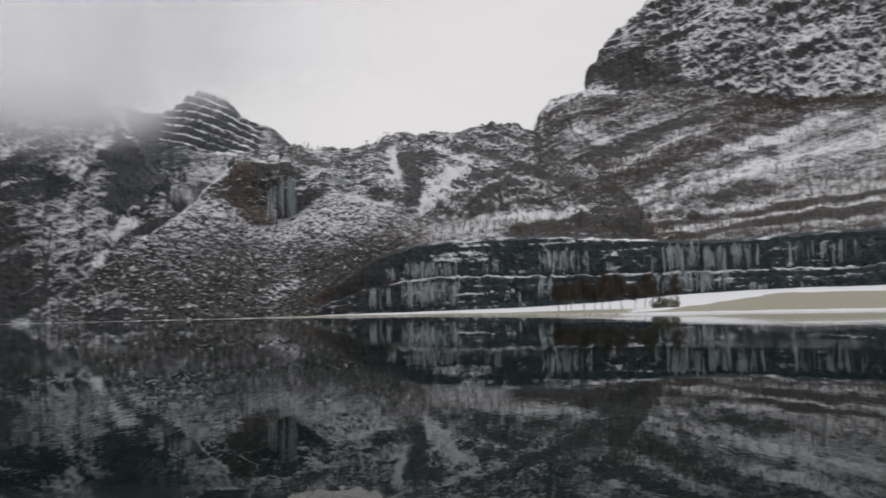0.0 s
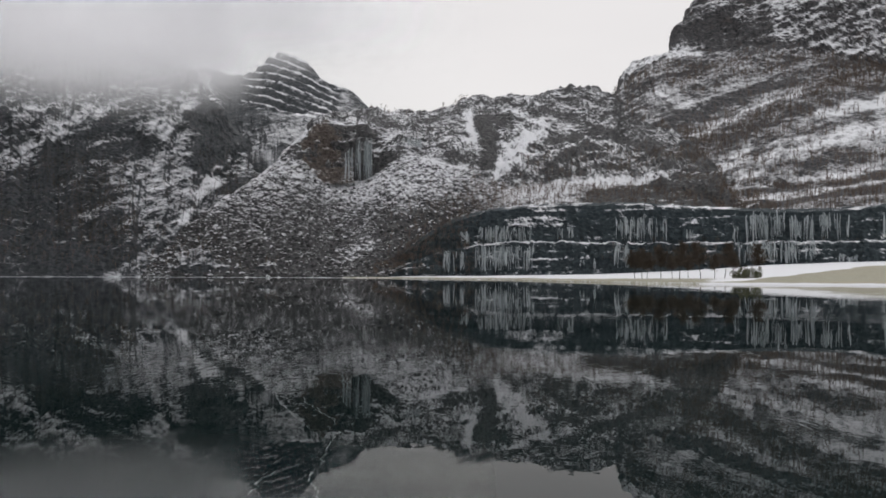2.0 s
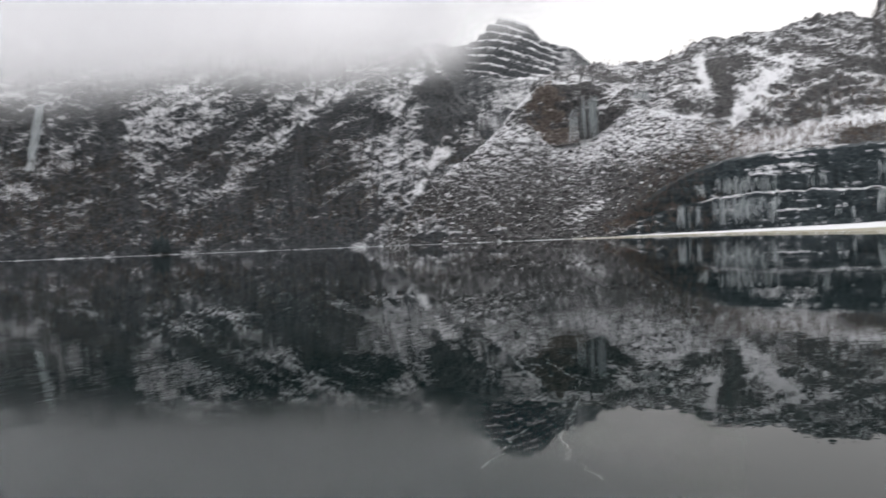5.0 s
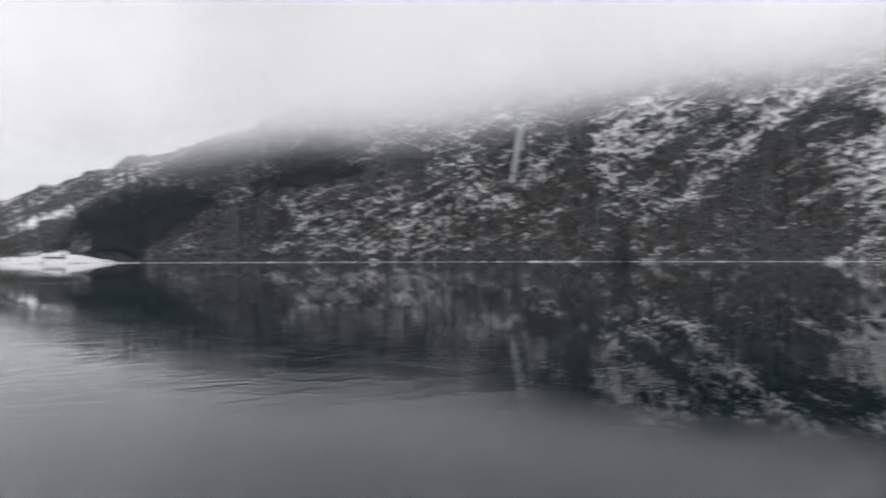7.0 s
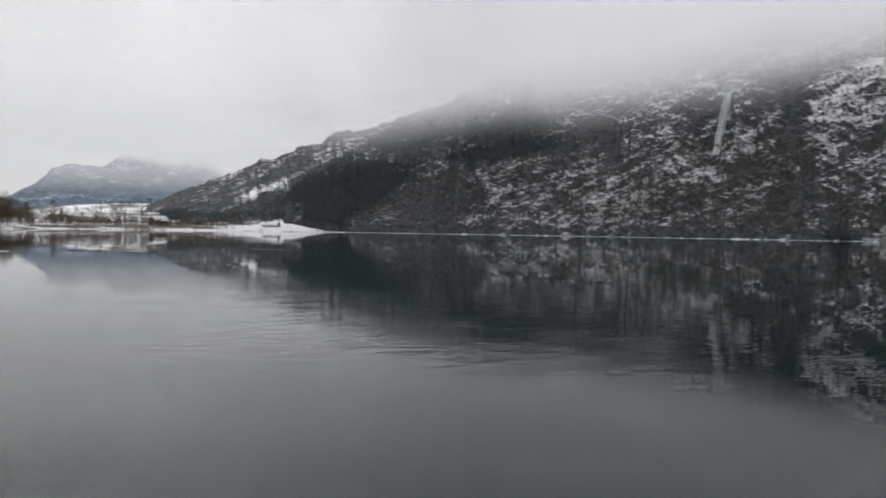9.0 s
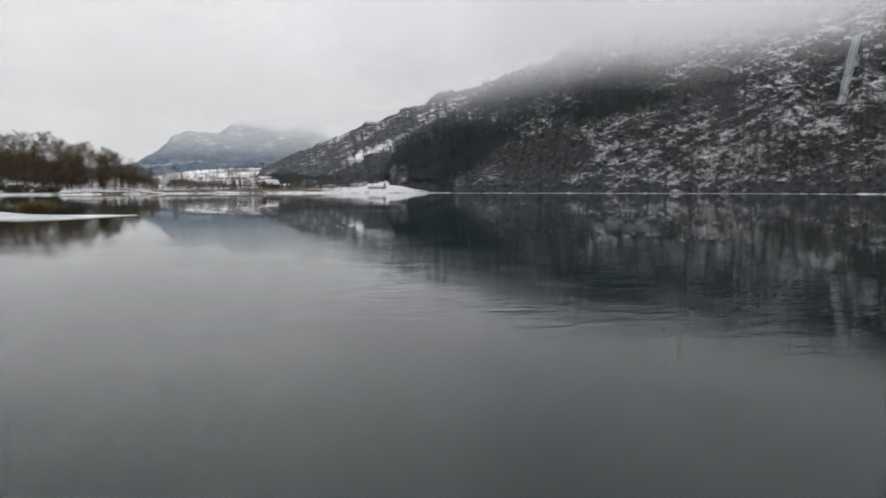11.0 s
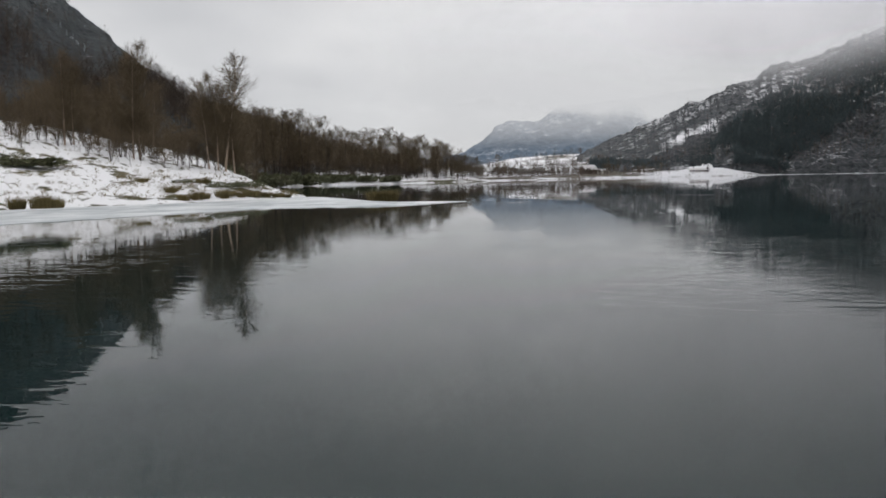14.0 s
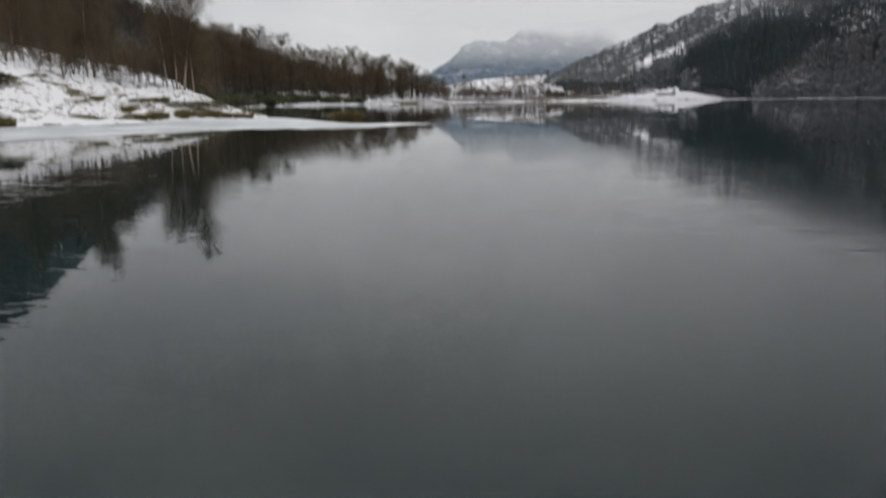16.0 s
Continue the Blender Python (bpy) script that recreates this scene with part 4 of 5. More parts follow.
GLOWVEIL.node_tree.nodes["Emission"].inputs["Color"].default_value = (0.60, 0.605, 0.62, 1)


def slope_cloud():
    """Cloud resting on the long slope: veils one before another, each with its foot on the hillside, thin along their lower edge."""
    cloud = tagged(new("low_cloud"), "low grey cloud hanging over the mountain slopes", "cloud", kind="structure")
    az, u = np.meshgrid(np.linspace(2, 134, 130), np.linspace(0, 1, 36))
    base = sum(w * np.interp(az + o, (13, 20, 25, 29, 33, 37, 41, 48, 54, 60, 66, 72, 76, 80, 84, 90, 112), (156, 140, 127, 119, 115, 116, 117, 104, 94, 88, 85, 73, 63, 61, 70, 84, 100)) for o, w in zip(np.linspace(-5, 5, 21), np.hanning(23)[1:-1] / np.hanning(23).sum()))
    i = np.arange(35 * 130).reshape(35, 130)[:, :-1].ravel()
    faces = np.stack([i, i + 1, i + 131, i + 130], 1)
    for k, up in enumerate(np.linspace(-6, 34, 16)):
        foot = base + up - 7
        z = (foot - 12) * (1 - ease(az, 82, 92)) + 6 * ease(az, 82, 92) + 260 * u**1.25
        d = 492 + (foot - 62) * 1.2 - (z - foot) * 1.45
        p = polar(az, d, z)
        wisp = fbm(np.stack([az / 4.5, z / 70, 0 * az + 0.8 * k], -1), 3, 0.5, 120) - 0.5
        thick = ease(u, 0, 0.1 + 0.05 * ease(az, 92, 84)) * ease(u, 1.0, 0.7) / (1 + np.exp((9 - (z - foot + 22 * wisp)) / 8.5)) * np.maximum(ease(az, 18.5, 23), 0.7 * ease(z / d, 0.24, 0.34) * ease(az, 3, 18)) * ease(az, 125, 80)
        thick = thick * (1 - 0.8 * ease(az, 56, 98) * ease(z / d, 0.13, 0.24))
        part("veil", mesh_of("veil", p.reshape(-1, 3), faces, [VEIL], True, thick=thick), cloud)


slope_cloud()


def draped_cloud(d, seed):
    """Cloud lying against the distant mountain: a self-lit veil in front of its upper slopes, thin at both edges, with
    a haze floor below.
    """
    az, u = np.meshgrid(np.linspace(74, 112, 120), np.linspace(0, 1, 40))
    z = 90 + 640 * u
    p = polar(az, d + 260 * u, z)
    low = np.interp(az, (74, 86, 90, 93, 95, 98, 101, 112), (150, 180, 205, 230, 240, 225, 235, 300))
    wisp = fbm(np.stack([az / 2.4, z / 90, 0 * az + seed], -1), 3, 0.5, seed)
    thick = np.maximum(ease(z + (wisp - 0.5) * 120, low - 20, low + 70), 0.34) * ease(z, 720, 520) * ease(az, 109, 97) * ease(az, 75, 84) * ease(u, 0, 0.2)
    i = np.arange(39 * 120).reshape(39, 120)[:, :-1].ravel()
    return mesh_of("veil", p.reshape(-1, 3), np.stack([i, i + 1, i + 121, i + 120], 1), [GLOWVEIL], True, thick=thick)


far_cloud = tagged(new("far_cloud"), "pale glowing veil for cloud and haze on the distant mountain", "cloud", kind="structure")
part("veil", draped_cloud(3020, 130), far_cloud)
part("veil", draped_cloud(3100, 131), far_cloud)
scene.cycles.transparent_max_bounces = 32

# ---- trees ----
def prisms(segments):
    """Three-sided tapered sticks: corners and four-cornered faces."""
    s = np.array([(*a, *b, ra, rb) for a, b, ra, rb in segments], float)
    p0, p1, r0, r1 = s[:, :3], s[:, 3:6], s[:, 6], s[:, 7]
    d = p1 - p0
    d /= np.linalg.norm(d, axis=1, keepdims=True) + 1e-9
    side = np.cross(d, np.where(np.abs(d[:, 2:]) > 0.9, [[1.0, 0, 0]], [[0, 0, 1.0]]))
    side /= np.linalg.norm(side, axis=1, keepdims=True) + 1e-9
    other = np.cross(d, side)
    v = np.zeros((len(s), 6, 3))
    for k in range(3):
        w = side * math.cos(k * 2.0944) + other * math.sin(k * 2.0944)
        v[:, k], v[:, 3 + k] = p0 + w * r0[:, None], p1 + w * r1[:, None]
    f = np.array([(0, 1, 4, 3), (1, 2, 5, 4), (2, 0, 3, 5)])
    return v.reshape(-1, 3), (f[None] + (np.arange(len(s)) * 6)[:, None, None]).reshape(-1, 4)


def slivers(segments, seed):
    """The finest twigs: narrow tapering blades, turned at random."""
    s = np.array([(*a, *b, ra, rb) for a, b, ra, rb in segments], float)
    d = s[:, 3:6] - s[:, :3]
    side = np.cross(d, np.random.default_rng(seed).normal(size=d.shape))
    side /= np.linalg.norm(side, axis=1, keepdims=True) + 1e-9
    v = np.stack([s[:, :3] - side * s[:, 6:7], s[:, :3] + side * s[:, 6:7], s[:, 3:6] + side * s[:, 7:8], s[:, 3:6] - side * s[:, 7:8]], 1)
    return v.reshape(-1, 3), np.arange(len(s) * 4).reshape(-1, 4)


def grow(seed, height, girth, boughs, reach, rise, twigs, fine, stems=1, lean=0.06, clear=0.25, hair=1.0):
    """The sticks of a bare tree: those of its trunks, and those of its crown."""
    r = random.Random(seed)
    trunk, crown, thin = [], [], []
    for stem in range(stems):
        h = height * (1 if stem == 0 else r.uniform(0.7, 0.95))
        turn = r.uniform(0, 6.28)
        tilt = lean if stems == 1 else r.uniform(0.08, 0.22)
        at = Vector((0.25 * girth * math.cos(turn), 0.25 * girth * math.sin(turn), -0.3)) * (stems > 1) + Vector((0, 0, -0.3))
        way = Vector((math.cos(turn) * tilt, math.sin(turn) * tilt, 1)).normalized()
        spine = [at]
        n = 9
        for k in range(n):
            way = (way + Vector((r.gauss(0, 0.03), r.gauss(0, 0.03), 0.03))).normalized()
            spine.append(spine[-1] + way * (h / n))
        rad = [girth * (1 - k / n) ** 0.85 + 0.012 for k in range(n + 1)]
        trunk += [(spine[k], spine[k + 1], rad[k], rad[k + 1]) for k in range(n)]
        for _ in range(boughs // stems):
            u = clear + (0.97 - clear) * r.random() ** 1.15
            k = min(int(u * n), n - 1)
            base = spine[k].lerp(spine[k + 1], u * n - k)
            turn = r.uniform(0, 6.28)
            long = h * reach * (1.1 - u) ** 0.8 * (0.55 + 0.45 * math.sin(min(u / 0.5, 1) * 1.57)) * r.uniform(0.6, 1.15)
            up = rise * r.uniform(0.6, 1.3)
            way = Vector((math.cos(turn), math.sin(turn), up)).normalized()
            br = max(rad[k] * 0.42, 0.018)
            at = base
            for j in range(4):
                nxt = at + way * (long / 4)
                crown.append((at, nxt, br * (1 - j / 4.6), br * (1 - (j + 1) / 4.6)))
                for _ in range(twigs):
                    t0 = at.lerp(nxt, r.random())
                    w2 = (way + Vector((r.gauss(0, 0.6), r.gauss(0, 0.6), r.gauss(0.1, 0.45)))).normalized()
                    l2 = (0.25 + long * r.uniform(0.25, 0.5)) * (1 - j * 0.1)
                    t1 = t0 + w2 * l2
                    thin.append((t0, t1, 0.014 * hair, 0.009 * hair))
                    for _ in range(fine):
                        f0 = t0.lerp(t1, r.uniform(0.2, 1))
                        w3 = (w2 + Vector((r.gauss(0, 0.6), r.gauss(0, 0.6), r.gauss(0.0, 0.45)))).normalized()
                        thin.append((f0, f0 + w3 * l2 * r.uniform(0.4, 0.8), 0.010 * hair, 0.006 * hair))
                way = (way + Vector((r.gauss(0, 0.16), r.gauss(0, 0.16), r.gauss(0.06, 0.12)))).normalized()
                at = nxt
    return trunk, crown, thin


def bare_tree(name, label, seed, bark, group, twig=TWIG, **shape):
    thing = tagged(new(name), label, "tree", group)
    trunk, crown, thin = grow(seed, **shape)
    part("trunk", mesh_of("trunk", *prisms(trunk), [bark]), thing)
    (v, f), (w, g) = prisms(crown), slivers(thin, seed)
    part("crown", mesh_of("crown", np.concatenate([v, w]), np.concatenate([f, g + len(v)]), [twig]), thing)
    return thing


def put(thing, az, d, z, size=1.0, turn=0.0):
    x, y, _ = polar(az, d, 0.0)
    return copy_thing(thing, Matrix.Translation((x, y, z)) @ Matrix.Rotation(turn, 4, "Z") @ Matrix.Scale(size, 4))


def height_at(name, az, d):
    """The height of a lofted surface at a bearing and distance."""
    grid_az, p, _, _ = GRIDS[name]
    i = int(np.clip(round((az - grid_az[0]) / (grid_az[-1] - grid_az[0]) * (len(grid_az) - 1)), 0, len(grid_az) - 1))
    col = p[:, i]
    x, y = hub(az)
    return float(np.interp(d, np.hypot(col[:, 0] - x, col[:, 1] - y), col[:, 2]))


BIRCHES = [bare_tree("birch_tree", "slender bare birch with pale reddish trunk on the snowy bank", 11 + k, BIRCH, "birches on the bank",
                     height=9.6, girth=0.105, boughs=66, reach=0.42, rise=1.35, twigs=4, fine=4, lean=0.04, clear=0.24, hair=0.6) for k in range(3)]
NEAR_TREES = [bare_tree("bare_tree", "bare brown deciduous tree in the lakeside woods", 31 + k, BARK, "bare trees along the shore",
                        height=10.0, girth=0.10, boughs=(46, 52, 54, 48)[k], reach=(0.48, 0.46, 0.46, 0.54)[k], rise=(1.1, 1.0, 0.9, 0.8)[k], twigs=5, fine=4, stems=(1, 2, 3, 1)[k], clear=0.2, hair=0.66) for k in range(4)]
ALDERS = [bare_tree("bare_tree", "bare brown tree in the dense lakeside woods", 41 + k, BARK, "bare trees along the shore",
                    height=10.0, girth=0.11, boughs=(28, 30, 33, 28)[k], reach=(0.54, 0.50, 0.50, 0.56)[k], rise=(1.0, 0.9, 0.9, 0.8)[k], twigs=4, fine=4, stems=(1, 2, 3, 2)[k], clear=0.22, hair=0.9) for k in range(4)]

# the birches in front
for k, (az, d, top, kind) in enumerate(((128.16, 99, 17.4, 1), (127.6, 100, 16.4, 2), (123.95, 96, 16.2, 0), (123.55, 97, 18.0, 2), (119.0, 92, 13.6, 1), (118.4, 93, 14.2, 2), (117.95, 92, 16.2, 0),
                                         (117.3, 95, 13.2, 1))):
    ground = height_at("shore_bank", az, d)
    put(BIRCHES[kind], az, d, ground, (top - ground) / 9.7, 1.9 * k)

r = np.random.default_rng(77)
for k in range(92):                                             # woods on the bank
    az = r.uniform(115.6, 140)
    d = r.uniform(94, 200) if az > 121 else r.uniform(88 + (121 - az) * 4, 215)
    ground = height_at("shore_bank", az, d)
    if ground < 0.4 or (d < 112 and r.random() < 0.7):
        continue
    top = np.interp(az, (115, 118, 120, 123.7, 126, 129, 140), (12.5, 13, 13.5, 14, 17, 18.5, 21)) * (d / 120) ** 0.75
    size = np.clip((top - ground) / 10.0 * r.uniform(0.6, 1.0), 0.42, 1.35)
    put((NEAR_TREES if d < 120 else ALDERS)[r.integers(0, 4)], az, d, ground, size, r.uniform(0, 6.28))
rs = np.random.default_rng(78)
for k in range(30):                                             # young trees along the crest of the bank
    az = 115.4 + 16 * (k + rs.uniform(-0.4, 0.4)) / 30
    d = rs.uniform(89, 106) if az > 118.5 else rs.uniform(92, 112)
    ground = height_at("shore_bank", az, d)
    if ground > 0.5:
        put(NEAR_TREES[1 + k % 2], az, d, ground, rs.uniform(0.28, 0.52), rs.uniform(0, 6.28))
for k in range(26):                                             # the thicket on the rising ground behind
    az = 123.5 + 9.5 * (k + rs.uniform(-0.4, 0.4)) / 26
    d = rs.uniform(104, 128)
    put(NEAR_TREES[1 + k % 3], az, d, height_at("shore_bank", az, d), rs.uniform(0.35, 0.7), rs.uniform(0, 6.28))
for k in range(18):                                             # the end of the woods on the point
    az = 99.4 + 6.5 * (k + rs.uniform(-0.4, 0.4)) / 18
    near = np.interp(az, (98.5, 100.5, 104, 106), (299, 291, 268, 260))
    d = near + rs.uniform(6, 40)
    top = np.interp(az, (99.6, 100.5, 102.5, 104.6, 106.2), (0.030, 0.042, 0.050, 0.058, 0.070)) * d
    put(ALDERS[k % 4], az, d, height_at("back_shore", az, d), (top - 1.5) / 10.0 * rs.uniform(0.7, 1.05), rs.uniform(0, 6.28))
for k in range(84):                                             # woods beyond the bay
    az = r.uniform(99.6, 117.5)
    near = np.interp(az, (98.5, 100.5, 104, 106, 110, 113, 116, 118), (299, 291, 268, 260, 258, 228, 211, 206))
    d = near + 10 + 75 * r.random() ** 1.3
    ground = height_at("back_shore", az, d)
    top = np.interp(az, (99.6, 100.5, 102.5, 104.6, 106.2, 108.3, 110.3, 112.7, 115.4, 118), (0.030, 0.042, 0.050, 0.058, 0.072, 0.066, 0.074, 0.092, 0.108, 0.11)) * d
    put(ALDERS[r.integers(0, 4)], az, d, ground, np.clip((top - ground) / 10.0 * r.uniform(0.72, 1.16), 0.5, 2.2), r.uniform(0, 6.28))

FIELD_TREE = [bare_tree("bare_tree", "slim bare tree with brown twigs on the snowy field edge", 61 + k, BARK, "row of bare trees on the field",
                        height=10.0, girth=0.12, twig=FARTWIG, boughs=56, reach=0.46, rise=0.7, twigs=4, fine=3, clear=0.36, hair=2.6) for k in range(2)]
for k, az in enumerate((-9.45, -9.9, -10.3, -11.2, -12.0, -12.5, -13.0, -13.9, -14.8, -15.4, -16.1, -17.7)):
    d = 238 + 5 * math.sin(2.3 * k)
    put(FIELD_TREE[k % 2], az, d, height_at("snow_field", az, d), 0.88 + 0.2 * math.sin(2.9 * k), 1.3 * k)
for k in range(9):                                              # trees among the farms
    az, d = (98.2, 97.6, 95.6, 93.1, 92.6, 90.2, 89.4, 87.6, 86.4)[k], (400, 410, 372, 380, 420, 392, 410, 398, 405)[k]
    put(ALDERS[k % 4], az, d, height_at("farmland", az, d), (1.05, 0.8, 0.6, 0.55, 0.6, 0.8, 0.55, 0.5, 0.45)[k], k)
for proto in BIRCHES + NEAR_TREES + ALDERS + FIELD_TREE:              # the patterns themselves stand in the woods too
    az = float(r.uniform(121, 138))
    d = float(r.uniform(110, 190))
    x, y, _ = polar(az, d, 0.0)
    proto.matrix_world = Matrix.Translation((x, y, height_at("shore_bank", az, d)))


def stick_template(seed, n, reach, rise, girth):
    r = random.Random(seed)
    stem, seg = [(Vector((0, 0, -0.05)), Vector((r.gauss(0, 0.03), r.gauss(0, 0.03), 0.95)), girth, girth * 0.3)], []
    for _ in range(n):
        z0, a = r.uniform(0.2, 0.9), r.uniform(0, 6.28)
        l = reach * (1.1 - z0) * r.uniform(0.6, 1.2)
        seg.append((Vector((0, 0, z0)), Vector((math.cos(a) * l, math.sin(a) * l, z0 + l * rise * r.uniform(0.5, 1.5))), girth * 0.7, girth * 0.35))
    (v, f), (w, g) = prisms(stem), slivers(seg, seed)
    return np.concatenate([v, w]), np.concatenate([f, g + len(v)])


def conifer_template(seed, tiers=6, blades=7):
    """Whorls of drooping boughs, unit height."""
    r = random.Random(seed)
    v, f = [], []
    for k in range(tiers):
        z0 = 0.08 + 0.88 * k / tiers
        rad = 0.24 * (1.04 - z0) * r.uniform(0.85, 1.15)
        for j in range(blades):
            a = 6.283 * (j + r.random() * 0.7) / blades
            c, s = math.cos(a), math.sin(a)
            q = rad * r.uniform(0.65, 1.2)
            w = 0.36 * q + 0.01
            i = len(v)
            v += [(0, 0, z0 + 0.16), (c * q * 0.6 - s * w, s * q * 0.6 + c * w, z0 + 0.03), (c * q, s * q, z0 - 0.05 * r.random()), (c * q * 0.6 + s * w, s * q * 0.6 - c * w, z0 + 0.02)]
            f.append((i, i + 1, i + 2, i + 3))
    return np.array(v), np.array(f)


FAR_A, FAR_B = stick_template(1, 9, 0.36, 1.1, 0.012), stick_template(2, 10, 0.42, 1.0, 0.020)
FAR_C, FUZZ = stick_template(6, 12, 0.30, 1.3, 0.022), stick_template(5, 20, 0.46, 0.9, 0.010)
SHRUB = stick_template(3, 16, 0.75, 0.8, 0.014)
SPRUCE = conifer_template(4, 5, 5)

rr = np.random.default_rng(5)
pl = spread("mountain_slope", 30000, lambda az, s, p: (0.25 + 0.75 * (fbm(p / 40, 2, 0.5, 7) > 0.47)) * ease(p[:, 2], 120, 40) * (0.3 + 0.7 * ease(az, 68, 60)) * (p[:, 2] > 1) * (1 - 0.6 * bell(az, 26, 1.2)) * (0.12 + 0.88 * ease(az, 80, 76)) * (s < 3) * (az < 90), 1)
strew("hillside_trees", FAR_A, pl, rr.uniform(2.5, 5.5, len(pl)), FARTWIG, "bare brown trees scattered over the snowy slope", "trees")
pl = spread("mountain_slope", 6500, lambda az, s, p: 0.8 * ease(p[:, 2], 34, 8) * (az < 62) * (p[:, 2] > 1.5) * (s < 2), 44)
strew("brown_scrub", FAR_B, pl, rr.uniform(2.5, 5, len(pl)), SCRUB, "brown leafless scrub along the foot of the slope", "bushes")
pl = spread("mountain_slope", 150000, lambda az, s, p: 0.5 * ease(az, 60, 65) * ease(az + 5 * (fbm(p / 18, 2, 0.5, 65) - 0.5), 84, 79.5) * ease(p[:, 2] - np.interp(az, (60, 66, 70, 74, 76.5, 79, 81, 83), (62, 50, 40, 33, 14, 7, 9, 14)), -3, 5) * ease(p[:, 2] - np.interp(az, (74, 77, 80, 83), (140, 62, 44, 26)), 6, -6) * (0.2 + 0.8 * (fbm(p / 22, 2, 0.5, 6) > 0.42)) * (s < 2.7), 2)
strew("conifer_wood", SPRUCE, pl, rr.uniform(2.5, 5.5, len(pl)), NEEDLES, "dark conifer wood on the lower mountain slope", "trees")
pl = spread("scree_hill", 9000, lambda az, s, p: np.where(az < 4, np.clip(0.6 * bell(p[:, 2], 58, 12) + 0.95 * bell(p[:, 2] - 78 + 0.8 * (az + 3), 0, 9) * ease(az, 0.5, -1.5), 0, 1), 0.3 * (s > 2.75)) * (s < 3) * (az < 12.5), 3)
strew("hillside_trees", FAR_B, pl, rr.uniform(3.5, 6.5, len(pl)), SCRUB, "bare thin trees on the rocky hill", "trees")
pl = spread("scree_hill", 9000, lambda az, s, p: np.clip(0.9 * bell(az, 7.0, 2.2) * (p[:, 2] < 48) + 0.9 * ease(az, -1, 2) * ease(az, 7, 5) * bell(p[:, 2], 46, 12), 0, 1) * (s < 1.1), 33)
strew("brown_scrub", FAR_B, pl, rr.uniform(2.5, 6.0, len(pl)), SCRUB, "brown leafless scrub at the foot of the scree", "bushes")
pl = spread("cliff_mountain", 36000, lambda az, s, p: np.where(s < 1.15, 0.25, 0.85 * ease(p[:, 2], 240, 190) * (0.22 * (fbm(p / 30, 2, 0.5, 66) > 0.45) + 0.78 * bell(p[:, 2] - np.interp(az, (-26, -23.6, -19.6, -15.4, -12), (200, 186, 150, 122, 110)), 4, 18) + 0.5 * bell(p[:, 2], 205, 22))) * (s < 2) * (az > -36), 4)
strew("hillside_trees", FAR_C, pl, rr.uniform(4.5, 8, len(pl)), SCRUB, "bare brown woods below the high cliff", "trees")
pl = spread("rock_bench", 2600, lambda az, s, p: 0.6 * (s > 4.1) + 0.12 * (np.abs(s - 2.6) < 0.4), 6)
pl2 = spread("rock_bench", 9000, lambda az, s, p: 0.9 * ease(az, 2.6, 4.6) * (p[:, 2] > 1.5) * (fbm(p / 8, 2, 0.5, 18) > 0.4) + 0.5 * bell(az, -12, 3.5) * bell(p[:, 2], 12, 5), 34)
strew("brown_scrub", SHRUB, pl2, rr.uniform(1.8, 4.2, len(pl2)), SCRUB, "brown leafless scrub on the end of the rock wall", "bushes")
strew("ledge_trees", FAR_B, pl, rr.uniform(2, 4.5, len(pl)), FARTWIG, "small bare trees along the rock ledges", "trees")
pl = spread("wooded_hill", 24000, lambda az, s, p: (0.06 + 0.9 * ease(p[:, 2] - np.interp(az, (118, 122, 124, 125.5, 127, 129, 131, 136), (70, 64, 52, 46, 50, 58, 68, 84)) + 16 * (fbm(p / 25, 2, 0.5, 67) - 0.5), 5, -5)) * (s < 2.05) * (az < 150), 7)
strew("hill_wood", FUZZ, pl, rr.uniform(4.5, 9, len(pl)), HILLTWIG, "dense bare brown wood on the near hill", "trees")
pl = spread("shore_bank", 1300, lambda az, s, p: (0.16 + 0.5 * ease(s, 2.9, 3.2) + 0.65 * ease(az, 123, 126) * ease(s, 2.25, 2.6) * (fbm(p / 6, 2, 0.5, 68) > 0.47)) * (s > 2.0 - 0.2 * ease(az, 121, 118) * (fbm(p / 4, 2, 0.5, 29) > 0.45)) * (p[:, 2] > 0.5) * (az < 145), 8)
strew("undergrowth", SHRUB, pl, rr.uniform(1.2, 3.2, len(pl)), FARTWIG, "brown leafless undergrowth beneath the trees", "bushes")
ru = np.random.default_rng(15)
pl = np.array([on("shore_bank", a, q) for a, q in zip(ru.uniform(115.6, 136, 60), ru.uniform(1.93, 2.4, 60))])
strew("undergrowth", SHRUB, pl[pl[:, 2] > 0.6], ru.uniform(0.9, 2.4, (pl[:, 2] > 0.6).sum()), FARTWIG, "dark leafless shrubs along the crest of the bank", "bushes")
pl = spread("back_shore", 1500, lambda az, s, p: (0.12 + 0.4 * ease(s, 1.7, 2.1) + 0.5 * ease(az, 106, 102)) * (s > 1.2 - 0.15 * ease(az, 104, 101)) * (s < 2.2) * (p[:, 2] > 0.5), 9)
strew("undergrowth", SHRUB, pl, rr.uniform(1.5, 4.5, len(pl)), FARTWIG, "brown leafless undergrowth along the far bay", "bushes")
pl = spread("farmland", 4200, lambda az, s, p: (0.7 * (fbm(p / 30, 2, 0.5, 9) > 0.52)) * (s > 1.05) * (s < 4.8) * (p[:, 2] > 0.8) * (np.abs(az - 82.6) > 2.2) + 0.9 * bell(s, 1.25, 0.22) * ease(az, 89.5, 91) * (fbm(np.stack([az * 1.2, 0 * az, 0 * az], -1), 2, 0.5, 19) > 0.42), 10)
strew("hedges", SHRUB, pl, rr.uniform(2, 6, len(pl)), FARTWIG, "brown hedges and thickets between snowy fields", "bushes")
